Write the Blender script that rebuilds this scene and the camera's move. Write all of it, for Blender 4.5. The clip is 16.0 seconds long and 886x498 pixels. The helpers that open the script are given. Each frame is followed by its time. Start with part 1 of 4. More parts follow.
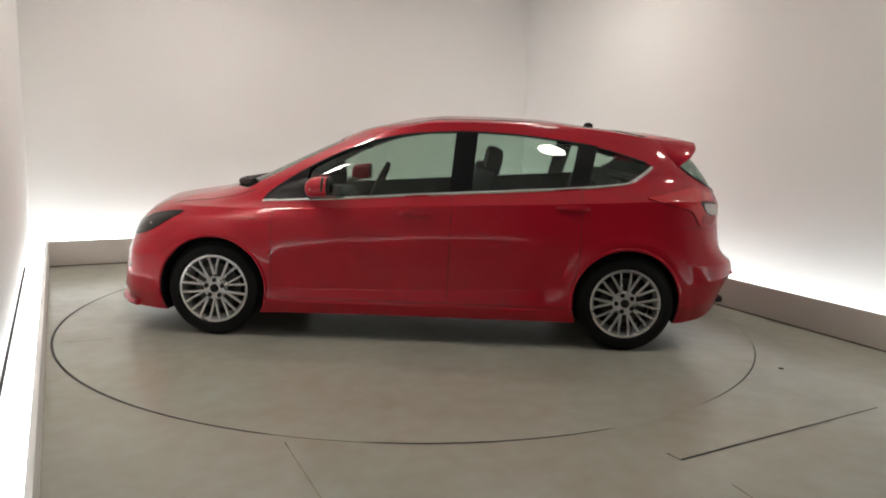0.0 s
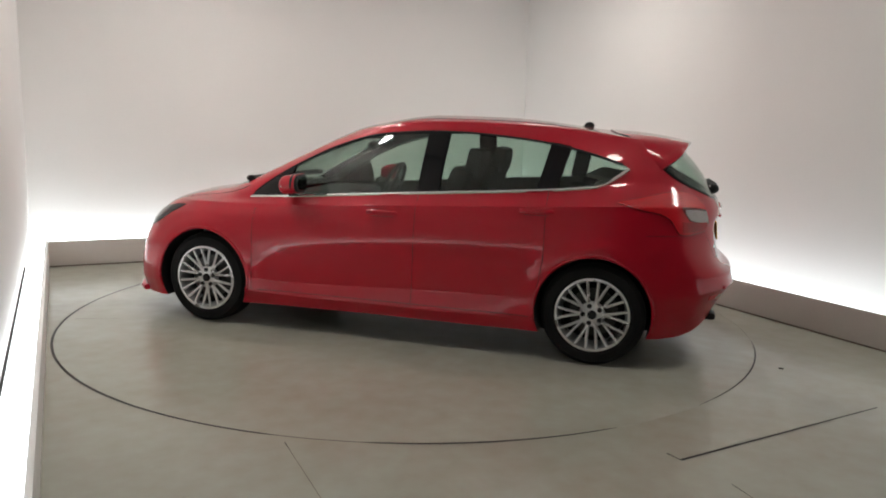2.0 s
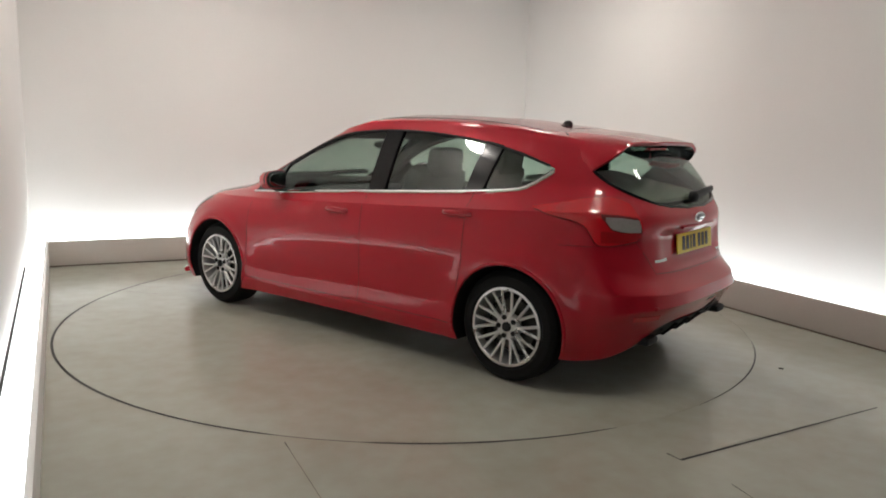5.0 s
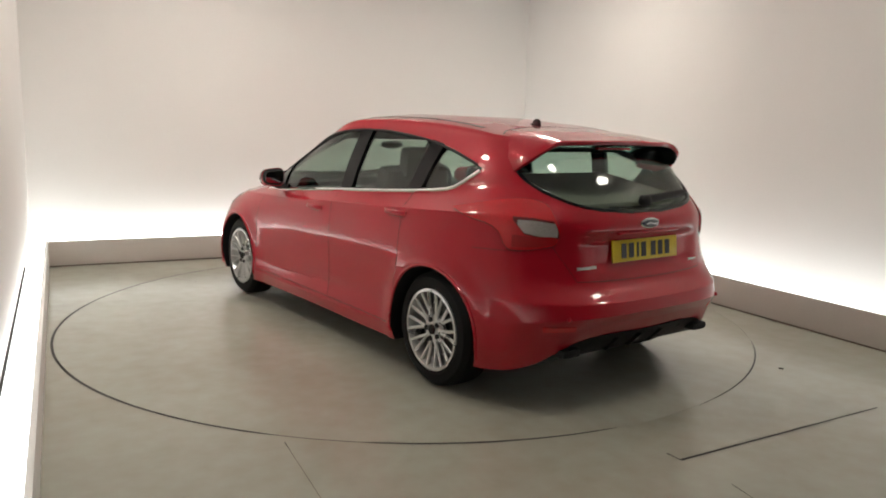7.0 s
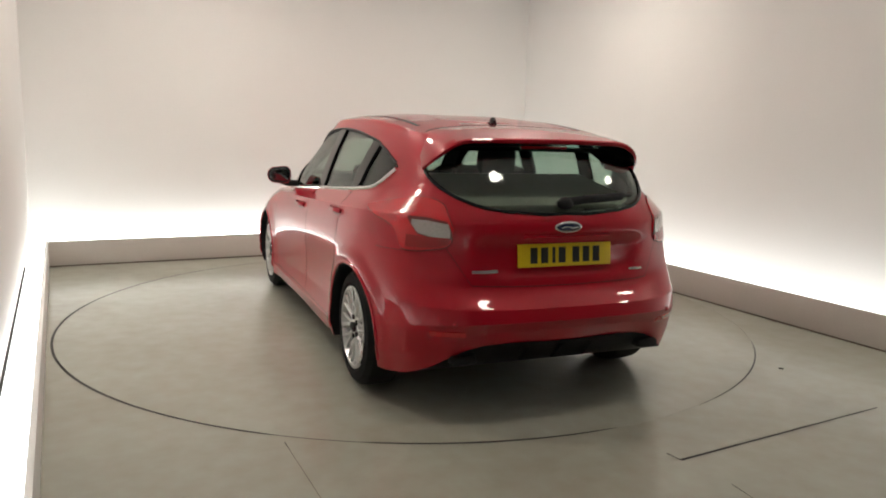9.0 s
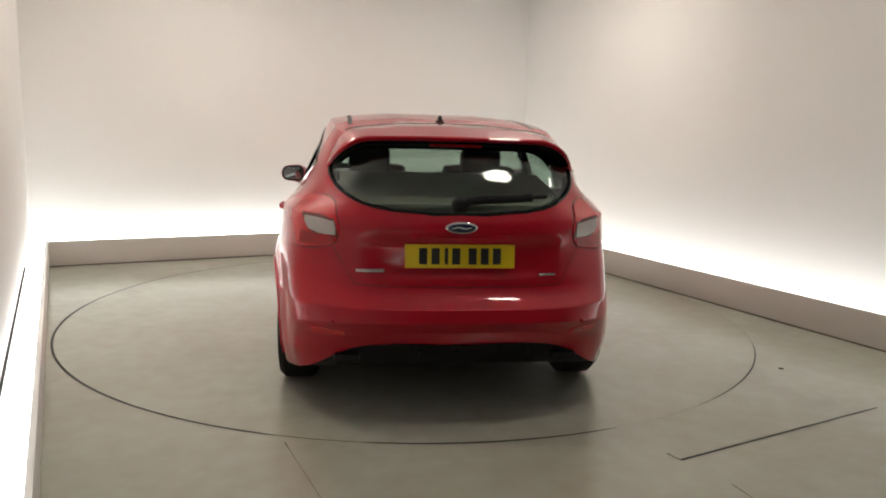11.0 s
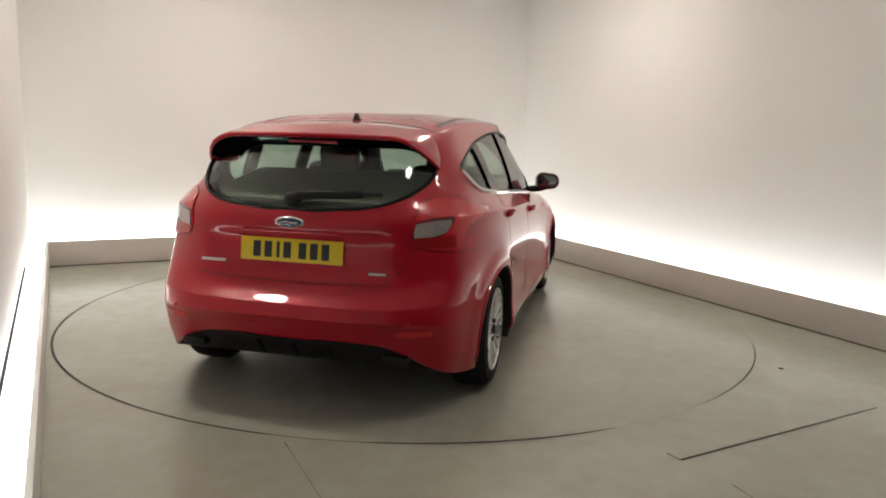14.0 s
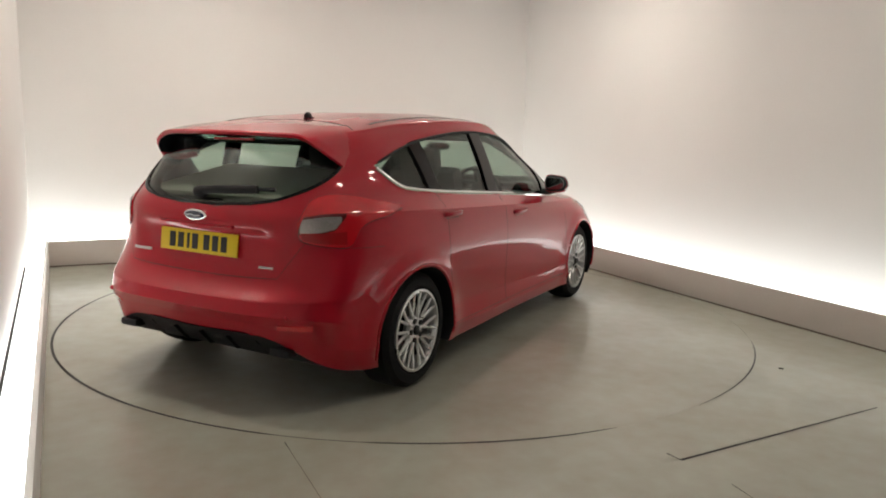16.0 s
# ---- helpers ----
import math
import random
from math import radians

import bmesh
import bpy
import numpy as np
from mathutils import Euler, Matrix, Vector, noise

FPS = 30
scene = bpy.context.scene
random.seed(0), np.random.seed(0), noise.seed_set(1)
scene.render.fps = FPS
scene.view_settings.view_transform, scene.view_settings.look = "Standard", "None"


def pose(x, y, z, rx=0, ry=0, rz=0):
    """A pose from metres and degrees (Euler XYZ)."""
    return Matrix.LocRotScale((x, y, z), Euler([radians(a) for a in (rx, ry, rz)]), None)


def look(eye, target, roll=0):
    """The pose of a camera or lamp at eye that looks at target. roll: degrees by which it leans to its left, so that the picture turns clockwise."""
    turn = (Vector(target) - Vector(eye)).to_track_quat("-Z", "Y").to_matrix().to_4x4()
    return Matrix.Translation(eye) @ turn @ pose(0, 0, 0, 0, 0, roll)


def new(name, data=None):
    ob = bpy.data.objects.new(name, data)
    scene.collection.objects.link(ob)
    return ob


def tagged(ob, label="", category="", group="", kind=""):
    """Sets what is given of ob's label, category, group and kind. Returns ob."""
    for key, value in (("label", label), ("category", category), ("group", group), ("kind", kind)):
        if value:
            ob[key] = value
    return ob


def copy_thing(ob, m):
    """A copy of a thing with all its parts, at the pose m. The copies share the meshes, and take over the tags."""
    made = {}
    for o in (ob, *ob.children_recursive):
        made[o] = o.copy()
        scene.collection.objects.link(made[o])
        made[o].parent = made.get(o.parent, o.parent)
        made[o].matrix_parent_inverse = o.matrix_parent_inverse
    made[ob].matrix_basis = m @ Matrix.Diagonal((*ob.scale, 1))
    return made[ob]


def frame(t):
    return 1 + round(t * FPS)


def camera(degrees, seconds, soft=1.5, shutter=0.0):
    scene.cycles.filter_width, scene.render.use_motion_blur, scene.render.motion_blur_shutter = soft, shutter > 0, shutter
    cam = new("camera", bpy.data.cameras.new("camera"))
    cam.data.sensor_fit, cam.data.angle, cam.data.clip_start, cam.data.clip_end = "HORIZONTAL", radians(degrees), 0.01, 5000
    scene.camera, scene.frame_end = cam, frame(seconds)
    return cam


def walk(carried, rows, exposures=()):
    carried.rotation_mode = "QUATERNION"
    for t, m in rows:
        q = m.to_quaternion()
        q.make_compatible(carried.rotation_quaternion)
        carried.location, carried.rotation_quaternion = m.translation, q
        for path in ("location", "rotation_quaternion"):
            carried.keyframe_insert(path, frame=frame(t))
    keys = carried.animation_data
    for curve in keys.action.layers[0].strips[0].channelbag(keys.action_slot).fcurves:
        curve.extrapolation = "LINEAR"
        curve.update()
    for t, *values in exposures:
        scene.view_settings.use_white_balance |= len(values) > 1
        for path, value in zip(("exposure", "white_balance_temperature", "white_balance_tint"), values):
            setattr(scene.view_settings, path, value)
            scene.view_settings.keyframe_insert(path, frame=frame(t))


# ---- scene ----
# camera: stands still beside the low light box, looking along the turntable
cam = camera(61.41, 16.0, soft=1.9)
YAW, PITCH = radians(2.376), radians(9.10)
EYE_AT = Vector((0.0, -5.546, 1.373))
AHEAD = Vector((math.sin(YAW) * math.cos(PITCH), math.cos(YAW) * math.cos(PITCH), -math.sin(PITCH)))
EYE = look(EYE_AT, EYE_AT + AHEAD, 1.63)
walk(cam, [(0.0, EYE), (16.0, EYE)], exposures=[(0.0, -0.13, 6250, 10), (1.5, -0.22, 6100, 10), (4.0, -0.20, 6100, 10), (6.5, -0.06, 6450, 10), (9.0, -0.04, 6500, 10), (16.0, -0.04, 6500, 10)])

# ---- light ----
LIGHT_BOX = 5.5      # glow of the light boxes along the walls
PANEL = 84.0         # glow of the ceiling lights over the back
PANEL_NEAR = 38.0    # glow of those over the front
world = bpy.data.worlds.new("world")
world.use_nodes = True
scene.world = world
world.node_tree.nodes["Background"].inputs[0].default_value = (0.8, 0.9, 1.0, 1)
world.node_tree.nodes["Background"].inputs[1].default_value = 0.02

# ---- plan ----
TURN = 25.0                                     # the room stands turned against the view
ROOM = pose(0, 0, 0, 0, 0, TURN)
U_L, U_R, V_B, V_F = -2.46, 2.47, 2.74, -6.6    # inner faces of the light boxes
W_L, W_R, W_B = -2.61, 2.90, 2.98               # wall faces
BOX_H, CEIL = 0.24, 3.3
RING = 2.43


# ---- materials ----
def mat(name, col, rough=0.5, metal=0.0, var=0.06, scale=4.0, fine=60.0, bump=0.0, coat=0.0, spec=0.5, stain=None, rvar=0.08, gloss=0.03):
    m = bpy.data.materials.new(name)
    m.use_nodes = True
    t = m.node_tree
    b = t.nodes["Principled BSDF"]
    b.inputs["Metallic"].default_value = metal
    b.inputs["Coat Weight"].default_value = coat
    b.inputs["Coat Roughness"].default_value = gloss
    b.inputs["Specular IOR Level"].default_value = spec
    co = t.nodes.new("ShaderNodeTexCoord")
    n1, n2 = t.nodes.new("ShaderNodeTexNoise"), t.nodes.new("ShaderNodeTexNoise")
    for n, s, d in ((n1, scale, 3), (n2, fine, 2)):
        n.inputs["Scale"].default_value = s
        n.inputs["Detail"].default_value = d
        t.links.new(co.outputs["Object"], n.inputs["Vector"])
    mix = t.nodes.new("ShaderNodeMix")
    mix.data_type = "FLOAT"
    mix.inputs[0].default_value = 0.35
    t.links.new(n1.outputs["Fac"], mix.inputs[2])
    t.links.new(n2.outputs["Fac"], mix.inputs[3])
    ramp = t.nodes.new("ShaderNodeValToRGB")
    ramp.color_ramp.elements[0].position, ramp.color_ramp.elements[1].position = 0.3, 0.7
    lo = [c * (1 - var) for c in col] if stain is None else stain
    hi = [min(1, c * (1 + var)) for c in col]
    ramp.color_ramp.elements[0].color, ramp.color_ramp.elements[1].color = (*lo, 1), (*hi, 1)
    t.links.new(mix.outputs[0], ramp.inputs[0])
    t.links.new(ramp.outputs[0], b.inputs["Base Color"])
    mr = t.nodes.new("ShaderNodeMapRange")
    mr.inputs["To Min"].default_value, mr.inputs["To Max"].default_value = max(0.0, rough - rvar), rough + rvar
    t.links.new(n1.outputs["Fac"], mr.inputs["Value"])
    t.links.new(mr.outputs[0], b.inputs["Roughness"])
    if bump:
        bp = t.nodes.new("ShaderNodeBump")
        bp.inputs["Strength"].default_value = bump
        bp.inputs["Distance"].default_value = 0.004
        t.links.new(n2.outputs["Fac"], bp.inputs["Height"])
        t.links.new(bp.outputs[0], b.inputs["Normal"])
    return m


def glow(name, col, strength):
    m = bpy.data.materials.new(name)
    m.use_nodes = True
    b = m.node_tree.nodes["Principled BSDF"]
    b.inputs["Base Color"].default_value = (0.85, 0.85, 0.85, 1)
    b.inputs["Emission Color"].default_value = (*col, 1)
    b.inputs["Emission Strength"].default_value = strength
    return m


def glass(name, tint, rough=0.0):
    m = bpy.data.materials.new(name)
    m.use_nodes = True
    t = m.node_tree
    t.nodes.remove(t.nodes["Principled BSDF"])
    tr, gl = t.nodes.new("ShaderNodeBsdfTransparent"), t.nodes.new("ShaderNodeBsdfGlossy")
    tr.inputs[0].default_value = (*tint, 1)
    gl.inputs["Roughness"].default_value = rough
    lw, mx = t.nodes.new("ShaderNodeLayerWeight"), t.nodes.new("ShaderNodeMixShader")
    lw.inputs[0].default_value = 0.5
    pw, ad = t.nodes.new("ShaderNodeMath"), t.nodes.new("ShaderNodeMath")
    pw.operation, ad.operation = "POWER", "MULTIPLY_ADD"
    pw.inputs[1].default_value = 5.0
    ad.inputs[1].default_value, ad.inputs[2].default_value = 0.65, 0.05
    t.links.new(lw.outputs["Facing"], pw.inputs[0])
    t.links.new(pw.outputs[0], ad.inputs[0])
    t.links.new(ad.outputs[0], mx.inputs[0])
    t.links.new(tr.outputs[0], mx.inputs[1])
    t.links.new(gl.outputs[0], mx.inputs[2])
    t.links.new(mx.outputs[0], t.nodes["Material Output"].inputs[0])
    return m


WALL = mat("wall_paint", (0.78, 0.765, 0.745), 0.75, var=0.02, scale=1.2, bump=0.04)
CEILING = mat("ceiling_paint", (0.78, 0.77, 0.75), 0.8, var=0.03)
FLOOR = mat("floor_paint", (0.352, 0.360, 0.308), 0.22, var=0.11, scale=1.1, fine=9.0, bump=0.02, rvar=0.04, stain=(0.322, 0.306, 0.250))
GAP = mat("dark_gap", (0.03, 0.028, 0.025), 0.8)
WORN = mat("worn_joint", (0.10, 0.082, 0.058), 0.6, var=0.5, scale=7.0)
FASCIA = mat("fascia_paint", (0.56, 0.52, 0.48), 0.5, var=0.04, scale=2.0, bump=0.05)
# FASCIA lightened: the strong light on the left board put into its colour
LIT_FASCIA = mat("lit_fascia_paint", (0.80, 0.79, 0.77), 0.5, var=0.03, scale=2.0, bump=0.05)
DIFFUSER = glow("opal_diffuser", (0.96, 1.0, 0.98), LIGHT_BOX)
WIDE_DIFFUSER = glow("wide_opal_diffuser", (0.96, 1.0, 0.98), LIGHT_BOX * 0.42)
DARK_FRONT = mat("dark_front_wall", (0.09, 0.088, 0.085), 0.5, var=0.1)
PANEL_GLOW = glow("panel_diffuser", (1.0, 0.91, 0.80), PANEL)
PANEL_NEAR_GLOW = glow("near_panel_diffuser", (1.0, 0.91, 0.80), PANEL_NEAR)
ALU = mat("aluminium_trim", (0.6, 0.6, 0.6), 0.35, 0.9)
PAINT = mat("red_car_paint", (0.385, 0.0035, 0.016), 0.38, 0.1, var=0.04, scale=900.0, fine=1500.0, coat=0.85, spec=0.1, rvar=0.02, gloss=0.06)
CHROME = mat("chrome", (0.85, 0.85, 0.85), 0.08, 1.0, var=0.02, rvar=0.02)
BLACK = mat("black_plastic", (0.010, 0.010, 0.011), 0.55, spec=0.25, bump=0.2, fine=400.0)
GLOSS_BLACK = mat("gloss_black", (0.006, 0.006, 0.007), 0.14, coat=0.1, spec=0.2, rvar=0.03)
RUBBER = mat("tyre_rubber", (0.009, 0.009, 0.009), 0.8, spec=0.2, bump=0.25, fine=200.0)
SILVER = mat("alloy_silver", (0.62, 0.62, 0.62), 0.28, 0.75, var=0.04, rvar=0.06)
STEEL = mat("brake_steel", (0.07, 0.068, 0.065), 0.4, 0.9)
TRIM = mat("cabin_trim", (0.022, 0.022, 0.024), 0.7, bump=0.2, fine=300.0)
FABRIC = mat("seat_fabric", (0.028, 0.028, 0.03), 0.9, bump=0.4, fine=500.0)
CARPET = mat("carpet", (0.34, 0.32, 0.27), 0.95, bump=0.4, fine=300.0, var=0.15, scale=9.0)
LINING = mat("roof_lining", (0.42, 0.41, 0.38), 0.9)
GLASS = glass("tinted_glass", (0.78, 0.85, 0.81), 0.03)
DARK_GLASS = glass("rear_glass", (0.76, 0.84, 0.80), 0.06)
RED_LENS = mat("red_lens", (0.56, 0.004, 0.012), 0.16, coat=1.0, var=0.1, fine=90.0, rvar=0.04, gloss=0.12)
DARK_RED = mat("dark_red_lens", (0.33, 0.003, 0.007), 0.2, coat=0.3, var=0.15, fine=90.0)
CLEAR_LENS = mat("clear_lens", (0.47, 0.42, 0.41), 0.2, 0.35, coat=0.8, var=0.3, fine=110.0)
SMOKE = mat("smoked_lens", (0.12, 0.006, 0.008), 0.15, 0.0, coat=0.8, var=0.2, fine=90.0)
YELLOW = mat("plate_yellow", (0.72, 0.52, 0.01), 0.4, var=0.03)
INK = mat("plate_black", (0.012, 0.012, 0.012), 0.5)
# mirror glass with the dark reflection of its surroundings put into the colour
DARK_MIRROR = mat("mirror_dark_reflection", (0.25, 0.26, 0.27), 0.05, 1.0, rvar=0.02)
BLUE = mat("badge_blue", (0.012, 0.02, 0.06), 0.2, coat=1.0)


# ---- mesh helpers ----
def part(name, bm, material, parent=None, label="", smooth=35):
    me = bpy.data.meshes.new(name)
    bmesh.ops.recalc_face_normals(bm, faces=bm.faces[:])
    bm.to_mesh(me)
    bm.free()
    me.materials.append(material)
    if smooth:
        for p in me.polygons:
            p.use_smooth = True
        me.set_sharp_from_angle(angle=radians(smooth))
    ob = new(name, me)
    if parent is not None:
        ob.parent = parent
    if label:
        tagged(ob, label)
    return ob


def box(bm, x0, x1, y0, y1, z0, z1, bevel=0.0, m=None):
    got = bmesh.ops.create_cube(bm, size=1.0)["verts"]
    mid = Matrix.Translation(((x0 + x1) / 2, (y0 + y1) / 2, (z0 + z1) / 2)) @ Matrix.Diagonal((x1 - x0, y1 - y0, z1 - z0, 1))
    bmesh.ops.transform(bm, matrix=mid, verts=got)
    if bevel:
        edges = list({e for v in got for e in v.link_edges})
        out = bmesh.ops.bevel(bm, geom=edges, offset=bevel, segments=2, affect="EDGES", profile=0.6)
        got = list({v for f in out["faces"] for v in f.verts} | {v for v in got if v.is_valid})
    if m is not None:
        bmesh.ops.transform(bm, matrix=m, verts=got)
    return got


def boxes(*items, bevel=0.0):
    bm = bmesh.new()
    for it in items:
        box(bm, *it, bevel=bevel)
    return bm


def lathe(profile, n=48, axis="Y"):
    """Turns (radius, along) pairs round the axis, closed to a solid loop."""
    bm = bmesh.new()
    rings = []
    for i in range(n):
        a = 2 * math.pi * i / n
        rings.append([bm.verts.new((r * math.cos(a), h, r * math.sin(a)) if axis == "Y" else (r * math.cos(a), r * math.sin(a), h)) for r, h in profile])
    k = len(profile)
    for i in range(n):
        for j in range(k):
            a, b = rings[i], rings[(i + 1) % n]
            bm.faces.new((a[j], a[(j + 1) % k], b[(j + 1) % k], b[j]))
    return bm


def tube(bm, path, r, n=8, closed=False, flat=1.0, up=(0, 0, 1)):
    path = [Vector(p) for p in path]
    rings = []
    for i, p in enumerate(path):
        a = path[i - 1] if i or closed else p
        b = path[(i + 1) % len(path)] if i + 1 < len(path) or closed else p
        t = (b - a).normalized()
        s = t.cross(Vector(up))
        s = s.normalized() if s.length > 1e-4 else t.orthogonal().normalized()
        w = s.cross(t)
        rings.append([bm.verts.new(p + r * (math.cos(2 * math.pi * k / n) * s * flat + math.sin(2 * math.pi * k / n) * w)) for k in range(n)])
    last = len(rings) if closed else len(rings) - 1
    for i in range(last):
        a, b = rings[i], rings[(i + 1) % len(rings)]
        for k in range(n):
            bm.faces.new((a[k], a[(k + 1) % n], b[(k + 1) % n], b[k]))
    if not closed:
        bm.faces.new(rings[0][::-1])
        bm.faces.new(rings[-1])
    return bm


def spline(pts, sub):
    """Points on a smooth curve through pts."""
    pts = [Vector(p) for p in pts]
    out = []
    for i in range(len(pts) - 1):
        p0, p1, p2, p3 = pts[max(i - 1, 0)], pts[i], pts[i + 1], pts[min(i + 2, len(pts) - 1)]
        for j in range(sub):
            t = j / sub
            out.append(0.5 * (2 * p1 + (p2 - p0) * t + (2 * p0 - 5 * p1 + 4 * p2 - p3) * t * t + (3 * p1 - p0 - 3 * p2 + p3) * t ** 3))
    out.append(pts[-1])
    return out


# ---- the room ----
def room_thing(name, bm, material, label, category="", kind="structure", smooth=0):
    ob = part(name, bm, material, None, label, smooth)
    ob.matrix_world = ROOM
    return tagged(ob, label, category, "", kind)


def ring_sheet(inner, outer, z, n=160, square=None):
    bm = bmesh.new()
    a, b = [], []
    for i in range(n):
        t = 2 * math.pi * i / n
        c, s = math.cos(t), math.sin(t)
        a.append(bm.verts.new((inner * c, inner * s, z)))
        if square:
            u0, u1, v0, v1 = square
            k = min((u1 if c > 0 else u0) / c if abs(c) > 1e-9 else 1e9, (v1 if s > 0 else v0) / s if abs(s) > 1e-9 else 1e9)
            b.append(bm.verts.new((k * c, k * s, z)))
        else:
            b.append(bm.verts.new((outer * c, outer * s, z)))
    for i in range(n):
        j = (i + 1) % n
        bm.faces.new((a[i], b[i], b[j], a[j]))
    return bm


def build_room():
    room_thing("floor", ring_sheet(RING + 0.0003, 0, 0.0, square=(W_L, W_R, V_F - 0.1, W_B)), FLOOR, "grey-beige painted floor with a soft sheen round the turntable")
    room_thing("floor_pit", boxes((-2.6, 2.6, -2.6, 2.6, -0.05, -0.03)), GAP, "dark pit under the turntable gap")
    room_thing("wall_back", boxes((W_L - 0.1, W_R + 0.1, W_B, W_B + 0.1, -0.05, CEIL)), WALL, "plain white painted studio wall lit from its foot")
    room_thing("wall_right", boxes((W_R, W_R + 0.1, V_F, W_B, -0.05, CEIL)), WALL, "plain white painted studio wall lit from its foot")
    room_thing("wall_left", boxes((W_L - 0.1, W_L, V_F, W_B, -0.05, CEIL)), WALL, "plain white painted studio wall beside the camera")
    # unseen closing wall, added dark so that the car's near side reflects little
    room_thing("wall_front", boxes((W_L - 0.1, W_R + 0.1, V_F - 0.2, V_F - 0.1, -0.05, CEIL)), DARK_FRONT, "unseen dark wall added behind the camera")
    room_thing("ceiling", boxes((W_L - 0.1, W_R + 0.1, V_F - 0.2, W_B + 0.1, CEIL, CEIL + 0.1)), CEILING, "plain white painted ceiling")
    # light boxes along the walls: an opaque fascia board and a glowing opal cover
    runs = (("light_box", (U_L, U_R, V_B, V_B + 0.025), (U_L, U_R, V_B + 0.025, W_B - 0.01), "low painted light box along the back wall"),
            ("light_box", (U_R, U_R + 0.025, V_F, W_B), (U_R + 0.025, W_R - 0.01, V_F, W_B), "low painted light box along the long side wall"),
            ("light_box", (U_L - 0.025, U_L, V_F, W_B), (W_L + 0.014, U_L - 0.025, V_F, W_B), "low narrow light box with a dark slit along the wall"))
    for name, f, d, label in runs:
        e = new(name)
        e.matrix_world = ROOM
        tagged(e, label, "light box", "light boxes round the turntable")
        # the left board takes the lighter copy, for the light that falls on it
        part("fascia", boxes((*f, 0.0, BOX_H), bevel=0.003), LIT_FASCIA if f[0] < 0 and f[1] < 0 else FASCIA, e)
        part("diffuser", boxes((*d, BOX_H - 0.03, BOX_H - 0.004)), DIFFUSER if d[0] < 0 else WIDE_DIFFUSER, e, "glowing opal white cover", 0)
    for f in ((U_L, U_R - .006, V_B - .006, V_B - .0005), (U_R - .006, U_R - .0005, V_F, V_B - .006)):
        room_thing("baseboard", boxes((*f, 0.0, 0.011)), WORN, "thin dark joint at the foot of the light box")
    room_thing("trim", boxes((W_L + 0.001, W_L + 0.011, V_F, 1.42, BOX_H - 0.03, BOX_H + 0.006)), GAP, "dark sealing strip between light box and wall")
    # the dark gap round the turntable, its width changing and fading out in places
    bm = bmesh.new()
    gap = [(-66, .002), (-68, .010), (-80, .017), (-93, .015), (-95, .006), (-104, .006), (-106, .015), (-115, .015), (-122, .016), (-150, .016), (-180, .016), (-200, .013), (-230, .010), (-270, .008), (-310, .008), (-340, .006), (-346, .0), (-376, .0), (-379, .006), (-384, .009), (-395, .011), (-406, .008), (-412, .001)]
    last = None
    for i in range(347):
        a = -66 - i
        w = float(np.interp(-a, [-g[0] for g in gap], [g[1] for g in gap])) / 2 + 1e-5
        t = radians(a)
        q = [bm.verts.new(((RING + k * w) * math.cos(t), (RING + k * w) * math.sin(t), 0.0015)) for k in (-1, 1)]
        if last:
            bm.faces.new((*last, q[1], q[0]))
        last = q
    tagged(part("trim", bm, GAP, None, "", 0), "dark narrow gap round the turntable", "", "", "structure")
    # joints between the floor boards, a loose chip
    bm = bmesh.new()
    for x0, y0, x1, y1, w in ((1.171, -2.569, 2.446, -1.912, .0155), (1.132, -2.502, 1.171, -2.569, .009), (1.30, -2.79, 1.345, -2.93, .005), (-.541, -2.43, -.50, -2.523, .005)):
        a, b = Vector((x0, y0, 0.0015)), Vector((x1, y1, 0.0015))
        n = (b - a).cross(Vector((0, 0, 1))).normalized() * w / 2
        bm.faces.new([bm.verts.new(p) for p in (a - n, b - n * 0.6, b + n * 0.6, a + n)])
    tagged(part("trim", bm, GAP, None, "", 0), "dark straight joints between floor boards", "", "", "structure")
    bm = bmesh.new()
    a, b, n = Vector((-.50, -2.523, .0015)), Vector((-.25, -3.09, .0015)), Vector((.0014, .0006, 0))
    bm.faces.new([bm.verts.new(p) for p in (a - n, b - n, b + n, a + n)])
    tagged(part("trim", bm, WORN, None, "", 0), "faint worn joint between floor boards", "", "", "structure")
    bm = boxes((-0.014, 0.014, -0.007, 0.007, 0.0, 0.005), bevel=0.002)
    chip = tagged(part("floor_chip", bm, GAP, None), "small dark chip lying on the floor", "chip")
    chip.matrix_world = pose(2.245, -1.28, 0.0, 0, 0, -20)
    # ceiling panels
    for u, v in ((0.0, -2.68), (2.35, -2.6), (-2.25, -0.45), (1.6, .75), (-1.0, 1.35)):
        e = new("ceiling_light")
        e.matrix_world = ROOM @ pose(u, v, CEIL)
        tagged(e, "round white ceiling light with opal cover", "ceiling light", "ceiling lights")
        part("frame", lathe([(.19, -.002), (.225, -.002), (.22, -.06), (.19, -.05)], 32, "Z"), ALU, e)
        part("diffuser", lathe([(.0005, -.01), (.188, -.01), (.188, -.04), (.0005, -.046)], 32, "Z"), PANEL_GLOW if v > -1 else PANEL_NEAR_GLOW, e, "glowing opal cover", 0)


